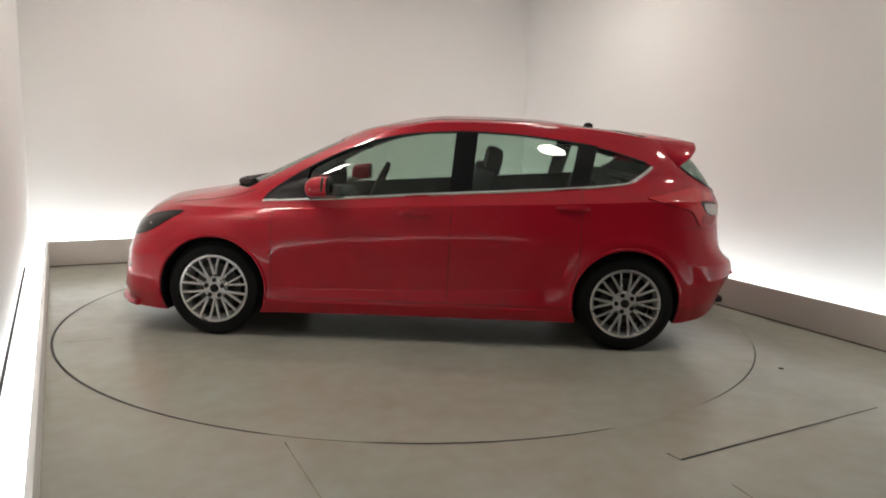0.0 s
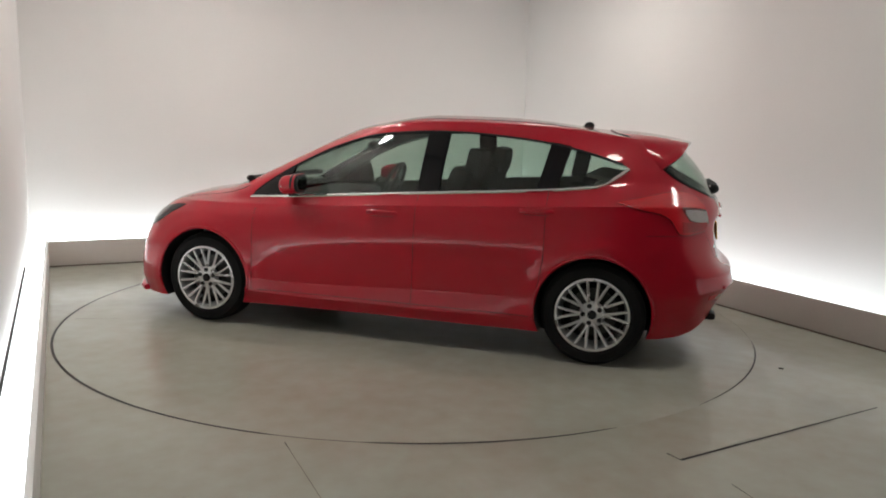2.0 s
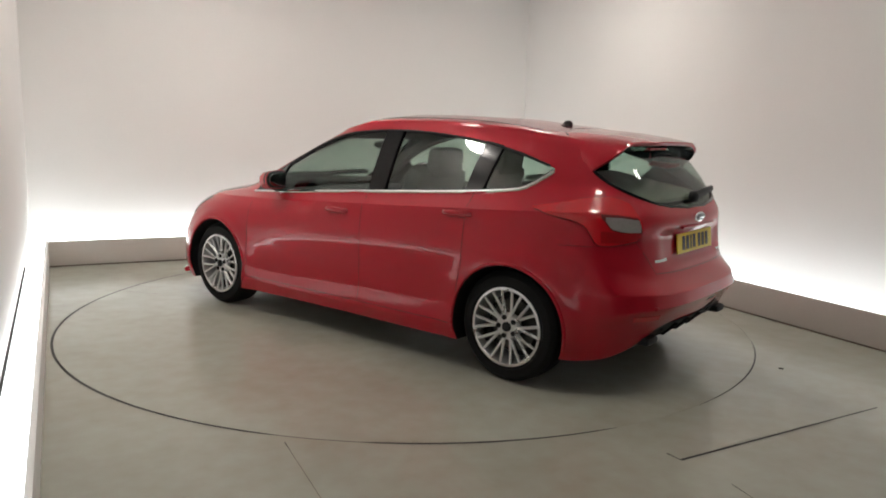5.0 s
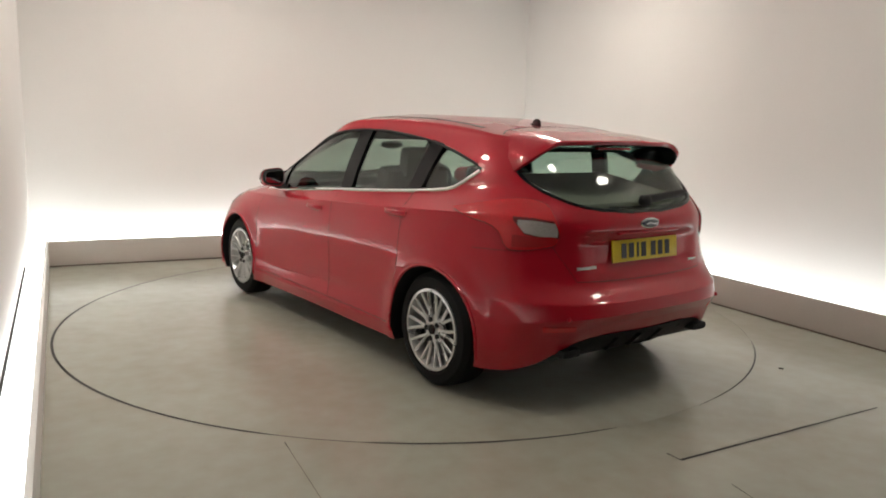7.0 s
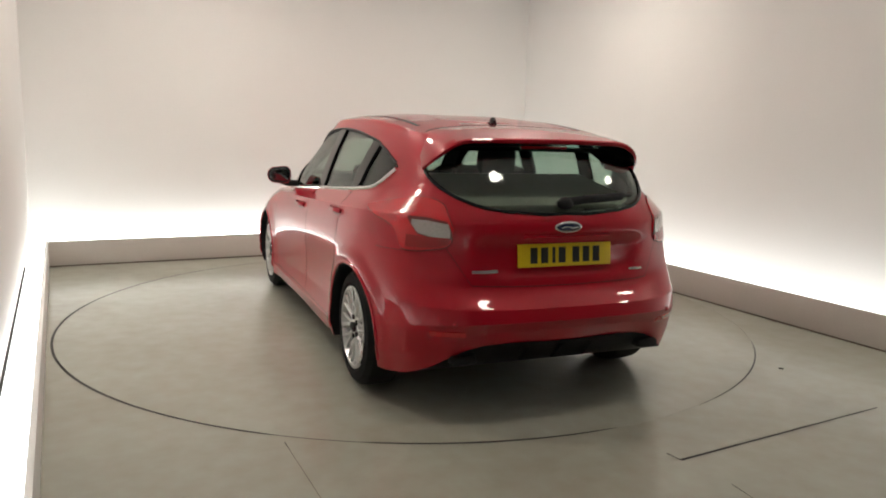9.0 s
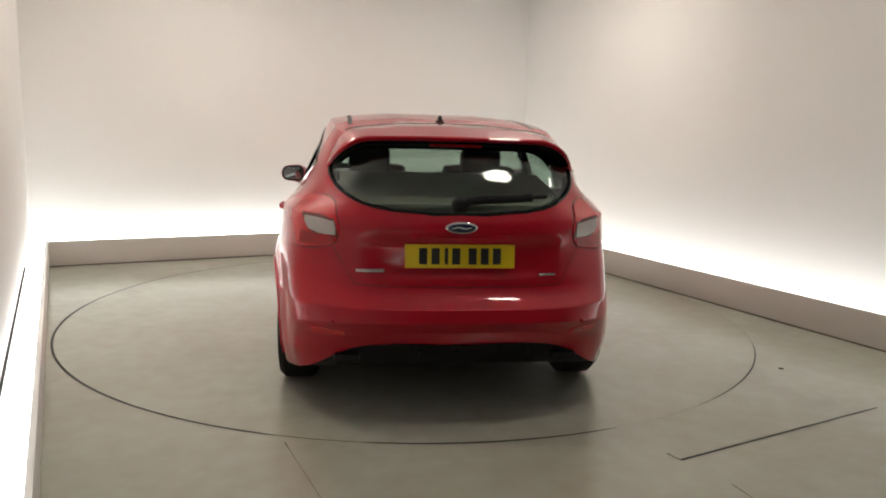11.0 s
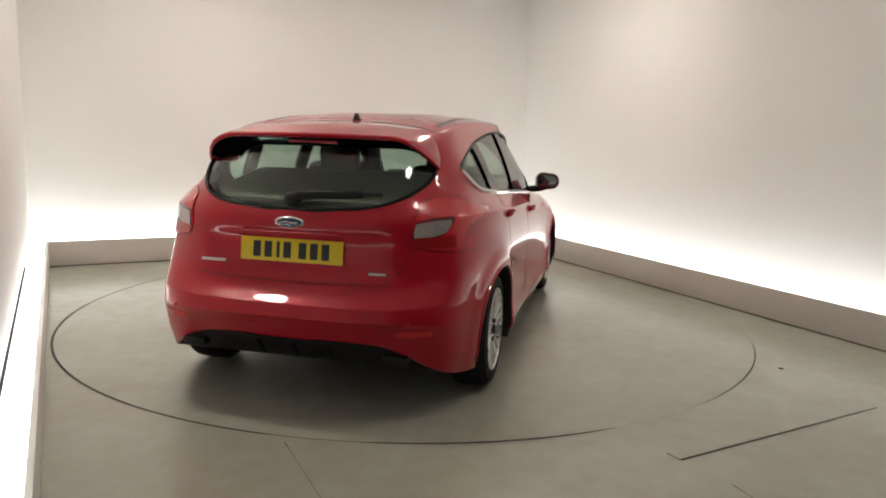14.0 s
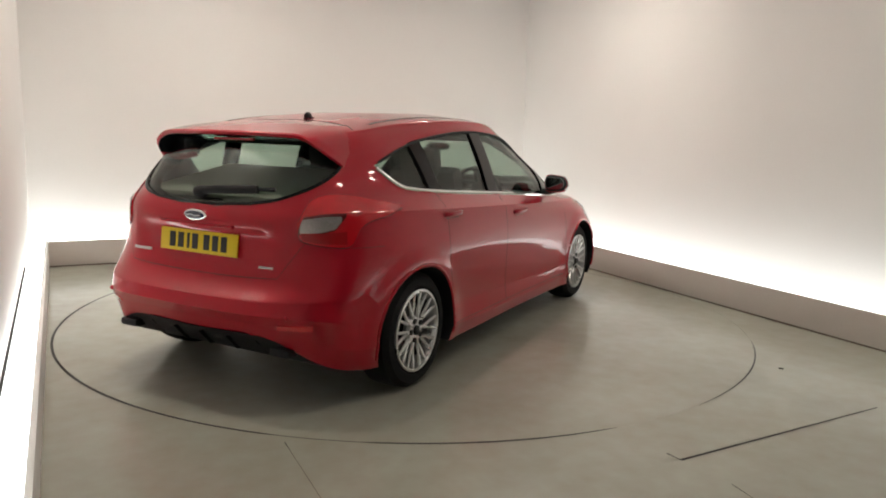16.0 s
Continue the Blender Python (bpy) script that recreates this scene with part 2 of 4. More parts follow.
def build_turntable():
    table = tagged(part("turntable", lathe([(0.0005, -.025), (RING - .0003, -.025), (RING - .0003, -.002), (RING - .001, 0.0), (0.0005, 0.0)], 160, "Z"), FLOOR, None, "", 20), "round grey-beige painted turntable set flush in the floor", "turntable")
    # a short worn joint in the boards of the disc
    a, b = Vector((-2.17, -.96, .0012)), Vector((-1.9, -.854, .0012))
    n = Vector((-.003, .008, 0)) * .5
    bm = bmesh.new()
    bm.faces.new([bm.verts.new(Matrix.Rotation(radians(-174.75), 3, "Z") @ p) for p in (a - n, b - n, b + n, a + n)])
    part("board_joint", bm, WORN, table, "faint dark joint in the disc", 0)
    return table


# ---- the car: design curves from the rear centre round the side to the front centre ----
HULL = {}
HULL["lip"] = [(-2.05, 0, .368), (-2.03, .45, .372), (-1.93, .665, .255), (-1.74, .79, .19), (-1.32, .872, .19), (-.75, .884, .18), (0, .876, .18), (.7, .88, .175), (1.32, .88, .17), (1.8, .83, .165), (2.06, .5, .16), (2.16, 0, .16)]
HULL["sill"] = [(-2.095, 0, .44), (-2.075, .45, .44), (-1.95, .685, .36), (-1.78, .808, .30), (-1.32, .893, .29), (-.75, .902, .255), (0, .895, .25), (.7, .898, .25), (1.32, .905, .28), (1.82, .855, .27), (2.09, .5, .27), (2.17, 0, .27)]
HULL["tuck"] = [(-2.14, 0, .495), (-2.12, .45, .495), (-1.985, .70, .475), (-1.78, .815, .44), (-1.32, .898, .40), (-.75, .885, .385), (0, .879, .36), (.7, .882, .335), (1.32, .905, .37), (1.83, .855, .38), (2.07, .5, .38), (2.15, 0, .38)]
HULL["waist"] = [(-2.125, 0, .555), (-2.10, .45, .555), (-1.97, .70, .56), (-1.77, .814, .56), (-1.32, .90, .57), (-.75, .886, .56), (0, .882, .55), (.7, .886, .54), (1.32, .905, .55), (1.81, .845, .52), (2.05, .5, .50), (2.14, 0, .50)]
HULL["rise"] = [(-2.035, 0, .635), (-2.02, .45, .64), (-1.90, .69, .67), (-1.74, .81, .70), (-1.32, .896, .72), (-.75, .893, .70), (0, .888, .68), (.7, .888, .67), (1.32, .895, .66), (1.78, .815, .62), (2.02, .48, .60), (2.12, 0, .60)]
HULL["flank"] = [(-2.025, 0, .80), (-2.005, .42, .80), (-1.87, .675, .80), (-1.71, .80, .82), (-1.32, .878, .83), (-.75, .882, .82), (0, .880, .79), (.7, .872, .77), (1.32, .86, .76), (1.72, .76, .74), (1.96, .45, .72), (2.06, 0, .71)]
HULL["shoulder"] = [(-2.03, 0, .93), (-2.0, .42, .93), (-1.855, .665, .95), (-1.68, .790, .965), (-1.32, .860, .955), (-.75, .868, .925), (0, .864, .89), (.7, .835, .85), (1.30, .79, .835), (1.60, .68, .83), (1.80, .42, .83), (1.90, 0, .84)]
HULL["belt"] = [(-1.985, 0, 1.02), (-1.95, 0.4, 1.03), (-1.805, 0.595, 1.06), (-1.62, 0.69, 1.085), (-1.32, 0.765, 1.055), (-0.75, 0.792, 1.02), (0, 0.794, 0.97), (0.6, 0.779, 0.92), (1.05, 0.735, 0.88), (1.28, 0.62, 0.895), (1.4, 0.38, 0.92), (1.45, 0, 0.93)]
HULL["glass_low"] = [(-1.925, 0, 1.12), (-1.895, 0.383, 1.125), (-1.765, 0.565, 1.14), (-1.59, 0.655, 1.165), (-1.3, 0.722, 1.15), (-0.75, 0.755, 1.12), (0, 0.76, 1.08), (0.53, 0.745, 1.04), (0.88, 0.688, 1.01), (1.05, 0.565, 1.02), (1.14, 0.333, 1.03), (1.17, 0, 1.03)]
HULL["glass_high"] = [(-1.83, 0, 1.2366), (-1.8, 0.369, 1.2366), (-1.7, 0.54, 1.2366), (-1.54, 0.625, 1.2466), (-1.28, 0.672, 1.249), (-0.75, 0.705, 1.244), (0, 0.71, 1.214), (0.38, 0.695, 1.18), (0.62, 0.638, 1.155), (0.78, 0.511, 1.16), (0.86, 0.299, 1.168), (0.885, 0, 1.172)]
HULL["rail"] = [(-1.72, 0, 1.3382), (-1.69, 0.356, 1.3382), (-1.6, 0.506, 1.3282), (-1.46, 0.577, 1.3382), (-1.22, 0.603, 1.363), (-0.75, 0.627, 1.393), (-0.1, 0.632, 1.388), (0.15, 0.622, 1.35), (0.33, 0.572, 1.318), (0.45, 0.446, 1.318), (0.52, 0.266, 1.325), (0.54, 0, 1.328)]
HULL["roof"] = [(-1.6, 0, 1.3648), (-1.57, 0.321, 1.3648), (-1.5, 0.451, 1.3598), (-1.38, 0.527, 1.3698), (-1.15, 0.552, 1.402), (-0.72, 0.572, 1.432), (-0.12, 0.572, 1.432), (0.06, 0.562, 1.405), (0.2, 0.512, 1.387), (0.3, 0.391, 1.384), (0.36, 0.231, 1.382), (0.38, 0, 1.382)]
HULL["crown"] = [(-1.3, 0, 1.4006), (-1.28, 0.135, 1.4006), (-1.25, 0.185, 1.4056), (-1.18, 0.23, 1.4106), (-1, 0.25, 1.434), (-0.7, 0.26, 1.462), (-0.2, 0.26, 1.469), (-0.05, 0.24, 1.460), (0.05, 0.2, 1.450), (0.1, 0.135, 1.445), (0.12, 0.075, 1.438), (0.13, 0, 1.438)]
WB, HALF_TRACK, AXLE_Z = 1.324, 0.874, 0.312


def ease(v, lo, hi):
    k = max(0.0, min(1.0, (v - lo) / (hi - lo)))
    return k * k * (3 - 2 * k)


def column(pts, across, creases):
    """A section through the stacked curves: smooth, but folded at the creased ones."""
    soft = spline(pts, across)
    if not creases:
        return soft
    folds = sorted({0, len(pts) - 1, *creases})
    hard = []
    for a, b in zip(folds, folds[1:]):
        hard += spline(pts[a:b + 1], across)[:-1]
    hard.append(Vector(pts[-1]))
    out = []
    for j, (p, q) in enumerate(zip(soft, hard)):
        near = min(folds, key=lambda f: abs(f * across - j))
        w = ease(abs(pts[6].y), .52, .72) if near >= 5 else 1.0
        out.append(p.lerp(q, w))
    return out


def fair(row, times):
    """Evens out a lengthways line, its ends held."""
    for _ in range(times):
        row = [row[0]] + [b * .5 + (a + c) * .25 for a, b, c in zip(row, row[1:], row[2:])] + [row[-1]]
    return row


def hull_mesh(curves, along=6, across=4, creases=(), even=0):
    """A closed solid lofted over stacked design curves, mirrored left and right."""
    rows = [fair(spline(c, along), even) for c in curves]
    cols = [column([r[i] for r in rows], across, creases) for i in range(len(rows[0]))]
    n, h = len(cols), len(cols[0])
    bm = bmesh.new()
    left, right = [], []
    for i, c in enumerate(cols):
        a = []
        b = []
        for p in c:
            mid = i in (0, n - 1)
            v = bm.verts.new((p.x, 0.0 if mid else max(p.y, 0.004), p.z))
            a.append(v)
            b.append(v if mid else bm.verts.new((p.x, -max(p.y, 0.004), p.z)))
        left.append(a)
        right.append(b)
    for i in range(n - 1):
        for j in range(h - 1):
            bm.faces.new((left[i][j], left[i + 1][j], left[i + 1][j + 1], left[i][j + 1]))
            bm.faces.new((right[i][j], right[i][j + 1], right[i + 1][j + 1], right[i + 1][j]))
        for j in (0, h - 1):
            q = [left[i][j], left[i + 1][j], right[i + 1][j], right[i][j]]
            q = [v for k, v in enumerate(q) if v not in q[:k]]
            bm.faces.new(q if j else q[::-1])
    bmesh.ops.recalc_face_normals(bm, faces=bm.faces[:])
    return bm


def solid_object(name, bm, material):
    me = bpy.data.meshes.new(name)
    bmesh.ops.recalc_face_normals(bm, faces=bm.faces[:])
    bm.to_mesh(me)
    bm.free()
    me.materials.append(material)
    return new(name, me)


def prism_xz(pts, y0, y1):
    bm = bmesh.new()
    a = [bm.verts.new((x, y0, z)) for x, z in pts]
    b = [bm.verts.new((x, y1, z)) for x, z in pts]
    bm.faces.new(a)
    bm.faces.new(b[::-1])
    for i in range(len(pts)):
        j = (i + 1) % len(pts)
        bm.faces.new((a[i], b[i], b[j], a[j]))
    return bm


def prism_yz(pts, x0, x1):
    bm = bmesh.new()
    a = [bm.verts.new((x0, y, z)) for y, z in pts]
    b = [bm.verts.new((x1, y, z)) for y, z in pts]
    bm.faces.new(a)
    bm.faces.new(b[::-1])
    for i in range(len(pts)):
        j = (i + 1) % len(pts)
        bm.faces.new((a[i], b[i], b[j], a[j]))
    return bm


def line_at(keys, x):
    """The value at x on a smooth line through (x, value) keys in rising x."""
    xs = [k[0] for k in keys]
    c = spline([(k[0], k[1], 0) for k in keys], 8)
    return float(np.interp(x, [p.x for p in c], [p.y for p in c]))


# side window outline: lower and upper edge
DLO_LOW = [(-1.475, 1.178), (-1.42, 1.135), (-1.34, 1.082), (-1.25, 1.062), (-.926, 1.03), (-.206, .98), (.4, .935), (.94, .893), (1.04, .884)]
DLO_TOP = [(-1.475, 1.182), (-1.27, 1.245), (-1.09, 1.288), (-.91, 1.318), (-.55, 1.352), (-.194, 1.356), (.166, 1.322), (.457, 1.237), (.677, 1.137), (.85, 1.035), (.97, .952), (1.04, .892)]
# rear window: half width against height
REAR_W = [(.984, .12), (.994, .28), (1.018, .43), (1.07, .545), (1.135, .603), (1.20, .605), (1.27, .56), (1.32, .48)]
FRONT_W = [(.95, .575), (1.06, .545), (1.20, .48), (1.285, .42)]


def cut(body, cutter):
    m = body.modifiers.new("cut", "BOOLEAN")
    m.operation, m.solver, m.object = "DIFFERENCE", "EXACT", cutter
    m.material_mode = "TRANSFER"
    me = bpy.data.meshes.new_from_object(body.evaluated_get(bpy.context.evaluated_depsgraph_get()))
    body.modifiers.clear()
    body.data = me
    bpy.data.objects.remove(cutter)


class Skin:
    """The outer surface of the car, to lay trim, lamps and panes on."""

    def __init__(self, bm):
        from mathutils.bvhtree import BVHTree
        self.tree = BVHTree.FromBMesh(bm)

    def side(self, x, z, s):
        return self.hit((x, 1.6 * s, z), (0, -s, 0))

    def rear(self, y, z):
        return self.hit((-3, y, z), (1, 0, 0))

    def front(self, y, z):
        return self.hit((3, y, z), (-1, 0, 0))

    def top(self, x, y):
        return self.hit((x, y, 2), (0, 0, -1))

    def hit(self, eye, way):
        p, n, _, _ = self.tree.ray_cast(Vector(eye), Vector(way))
        return p, n


def slab(grid, out, thick):
    """A thin solid on the skin: rows of (point, normal), its outer face `out` above the skin."""
    bm = bmesh.new()
    a = [[bm.verts.new(p + n * out) for p, n in r] for r in grid]
    b = [[bm.verts.new(p + n * (out - thick)) for p, n in r] for r in grid]
    h, w = len(grid), len(grid[0])
    for i in range(h - 1):
        for j in range(w - 1):
            bm.faces.new((a[i][j], a[i][j + 1], a[i + 1][j + 1], a[i + 1][j]))
            bm.faces.new((b[i][j], b[i + 1][j], b[i + 1][j + 1], b[i][j + 1]))
    for i in range(h - 1):
        bm.faces.new((a[i][0], a[i + 1][0], b[i + 1][0], b[i][0]))
        bm.faces.new((a[i][-1], b[i][-1], b[i + 1][-1], a[i + 1][-1]))
    for j in range(w - 1):
        bm.faces.new((a[0][j], b[0][j], b[0][j + 1], a[0][j + 1]))
        bm.faces.new((a[-1][j], a[-1][j + 1], b[-1][j + 1], b[-1][j]))
    return bm


def lerp(a, b, n):
    return [a + (b - a) * i / n for i in range(n + 1)]


def side_patch(skin, s, x0, x1, low, top, n=14, m=8):
    """Grid on the flank between two lines given as functions of x."""
    return [[skin.side(x, low(x) + (top(x) - low(x)) * k / m, s) for k in range(m + 1)] for x in lerp(x0, x1, n)]


def panel_of(c, n):
    """Which panel of the bodywork an outer face belongs to."""
    a, side = abs(c.y), "l" if c.y > 0 else "r"
    if c.x < -1.55 and a < .60 and .655 < c.z < 1.34:
        return "tailgate"
    if c.x < -1.62 and c.z < .80:
        return "rear_bumper"
    if c.x > 1.62 and c.z < .66:
        return "front_bumper"
    if c.x > 1.12 and a < .64 and c.z > .68 and n.z > .25:
        return "bonnet"
    if a > .6 and .275 < c.z and abs(n.y) > .5 and -1.02 < c.x < .945 and c.z < line_at(DLO_LOW, c.x) + .012:
        return ("front_door " if c.x > -.19 else "rear_door ") + side
    return "body"


def split_panels(body, car):
    bm = bmesh.new()
    bm.from_mesh(body.data)
    for co, no in (((.945, 0, 0), (1, 0, 0)), ((-.19, 0, 0), (1, 0, 0)), ((-1.02, 0, 0), (1, 0, 0)), ((0, 0, .275), (0, 0, 1)), ((0, 0, .655), (0, 0, 1)), ((0, 0, .80), (0, 0, 1)),
                   ((0, .60, 0), (0, 1, 0)), ((0, -.60, 0), (0, 1, 0)), ((-1.62, 0, 0), (1, 0, 0)), ((1.62, 0, 0), (1, 0, 0)), ((0, 0, .66), (0, 0, 1)), ((0, .64, 0), (0, 1, 0)), ((0, -.64, 0), (0, 1, 0))):
        bmesh.ops.bisect_plane(bm, geom=bm.verts[:] + bm.edges[:] + bm.faces[:], plane_co=co, plane_no=no, dist=1e-5)
    bm.normal_update()
    bm.faces.index_update()
    groups = {}
    for f in bm.faces:
        if f.material_index == 0:
            groups.setdefault(panel_of(f.calc_center_median(), f.normal), set()).add(f.index)
    labels = {"tailgate": "red tailgate", "rear_bumper": "red rear bumper", "front_bumper": "red front bumper", "bonnet": "red bonnet", "front_door": "red front door", "rear_door": "red rear door"}
    for key, faces in groups.items():
        if key == "body":
            continue
        piece = bm.copy()
        bmesh.ops.delete(piece, geom=[f for f in piece.faces if f.index not in faces], context="FACES")
        me = bpy.data.meshes.new(key.split()[0])
        piece.to_mesh(me)
        piece.free()
        me.materials.append(PAINT)
        for p in me.polygons:
            p.use_smooth = True
        me.set_sharp_from_angle(angle=radians(32))
        ob = new(key.split()[0], me)
        ob.parent = car
        tagged(ob, labels[key.split()[0]])
        PANELS[key] = ob
    gone = set().union(*(f for k, f in groups.items() if k != "body"))
    bmesh.ops.delete(bm, geom=[f for f in bm.faces if f.index in gone], context="FACES")
    bm.to_mesh(body.data)
    bm.free()


PANELS = {}


def build_body(car):
    outer = hull_mesh(list(HULL.values()), 12, 8, creases=(1, 2, 3, 6), even=14)
    # flared wheel arches
    for v in outer.verts:
        for xc in (WB, -WB):
            r = math.hypot(v.co.x - xc, v.co.z - AXLE_Z)
            if abs(v.co.y) > .6 and r < .50:
                v.co.y += math.copysign(.013 * (1 - ease(r, .385, .46)), v.co.y)
    # the tailgate is hollowed round the number plate
    for v in outer.verts:
        if v.co.x < -1.85 and .60 < v.co.z < .95:
            k = max(0.0, min(1.0, (.46 + .25 * (v.co.z - .70) - abs(v.co.y)) / .12)) * max(0.0, min(1.0, (.900 - v.co.z) / .065)) * max(0.0, min(1.0, (v.co.z - .675) / .05))
            v.co.x += .022 * k * k * (3 - 2 * k)
    skin = Skin(outer)
    body = solid_object("body", outer, PAINT)
    body.data.materials.append(BLACK)      # the underside is unpainted
    for p in body.data.polygons:
        if p.normal.z < -.3 and p.center.z < .372 and len(p.vertices) < 5 and abs(p.center.y) < .02:
            p.material_index = 1
    # hollow cabin
    inner = []
    for key in ("tuck", "waist", "rise", "flank", "shoulder", "belt", "glass_low", "glass_high", "rail", "roof"):
        zc = -0.035 if key in ("rail", "roof") else 0.0
        tight = 0.57 if key in ("tuck", "waist", "rise") else 9.0
        inner.append([(max(-1.9, min(1.0, x * 0.965)), max(0.0, min(y - 0.05, tight if abs(x) > 0.6 else 9.0)), z + zc) for x, y, z in HULL[key]])
    cut(body, solid_object("cabin_cut", hull_mesh(inner, 4, 3), TRIM))
    for x in (WB, -WB):
        for s in (1, -1):
            bm = bmesh.new()
            bmesh.ops.create_cone(bm, cap_ends=True, segments=64, radius1=0.340, radius2=0.340, depth=0.5)
            bmesh.ops.transform(bm, matrix=pose(x, s * 0.87, AXLE_Z + 0.005, 90), verts=bm.verts[:])
            cut(body, solid_object("arch_cut", bm, BLACK))
    xs = lerp(-1.47, 1.035, 44)
    outline = [(x, line_at(DLO_LOW, x)) for x in xs] + [(x, line_at(DLO_TOP, x)) for x in reversed(xs)]
    cut(body, solid_object("side_cut", prism_xz(outline, -1.2, 1.2), GLOSS_BLACK))
    zs = lerp(REAR_W[0][0], REAR_W[-1][0], 20)
    half = [(line_at(REAR_W, z), z) for z in zs]
    cut(body, solid_object("rear_cut", prism_yz(half + [(-y, z) for y, z in reversed(half)], -2.3, -1.3), GLOSS_BLACK))
    zs = lerp(FRONT_W[0][0], FRONT_W[-1][0], 10)
    half = [(line_at(FRONT_W, z), z) for z in zs]
    cut(body, solid_object("front_cut", prism_yz(half + [(-y, z) for y, z in reversed(half)], 0.2, 1.7), GLOSS_BLACK))
    body.parent = car
    split_panels(body, car)
    for p in body.data.polygons:
        p.use_smooth = True
    body.data.set_sharp_from_angle(angle=radians(32))
    return skin


def build_wheel():
    """A wheel whose outer face looks along +y, its centre at the origin."""
    wheel = new("wheel")
    R, r = 0.312, 0.2185
    tyre = lathe([(r - .004, -.19), (R - .03, -.205), (R - .004, -.18), (R, -.14), (R, -.07), (R - .004, -.03), (R - .03, -.002), (r + .02, .004), (r - .004, -.012)], 64)
    part("tyre", tyre, RUBBER, wheel, "black rubber tyre")
    rim = lathe([(r, -.19), (r, -.012), (r + .004, .002), (r - .010, .004), (r - .018, -.012), (r - .03, -.07), (r - .03, -.19)], 64)
    for i in range(10):
        a = 2 * math.pi * (i + 0.5) / 10
        tube(rim, [(0.04 * math.cos(a), -.024, 0.04 * math.sin(a)), (0.096 * math.cos(a), -.02, 0.096 * math.sin(a))], 0.0130, 8, up=(0, 1, 0), flat=0.9)
        for s in (1, -1):
            b = a + s * radians(9)
            c = a + s * radians(2.5)
            tube(rim, [(0.080 * math.cos(c), -.022, 0.080 * math.sin(c)), (0.15 * math.cos(a + s * radians(7.0)), -.014, 0.15 * math.sin(a + s * radians(7.0))), ((r - .010) * math.cos(b), -.008, (r - .010) * math.sin(b))], 0.0090, 6, up=(0, 1, 0))
    part("rim", rim, SILVER, wheel, "silver multi-spoke alloy rim")
    hub = lathe([(0.0005, -.05), (0.074, -.05), (0.078, -.03), (0.066, -.014), (0.0005, -.012)], 32)
    part("hub", hub, SILVER, wheel)
    cap = lathe([(0.0005, -.012), (0.027, -.012), (0.027, -.004), (0.02, 0.0), (0.0005, 0.001)], 24)
    part("centre_cap", cap, BLACK, wheel, "dark centre cap")
    for i in range(5):
        a = 2 * math.pi * (i + 0.25) / 5
        bm = lathe([(0.0005, -.03), (0.0145, -.03), (0.0145, -.006), (0.0005, -.006)], 12)
        bmesh.ops.translate(bm, vec=(0.054 * math.cos(a), 0, 0.054 * math.sin(a)), verts=bm.verts[:])
        part("wheel_nut", bm, BLACK, wheel)
    disc = lathe([(0.06, -.10), (0.145, -.10), (0.145, -.085), (0.06, -.085)], 40)
    part("brake_disc", disc, STEEL, wheel, "dull steel brake disc")
    back = lathe([(0.0005, -.14), (r - .032, -.14), (r - .032, -.13), (0.0005, -.13)], 40)
    part("wheel_back", back, BLACK, wheel)
    return wheel


def on(h, out=0.0):
    return h[0] + h[1] * out


def ball(bm, c, r):
    got = bmesh.ops.create_uvsphere(bm, u_segments=20, v_segments=12, radius=1.0)["verts"]
    bmesh.ops.transform(bm, matrix=Matrix.Translation(c) @ Matrix.Diagonal((*r, 1)), verts=got)
    return got


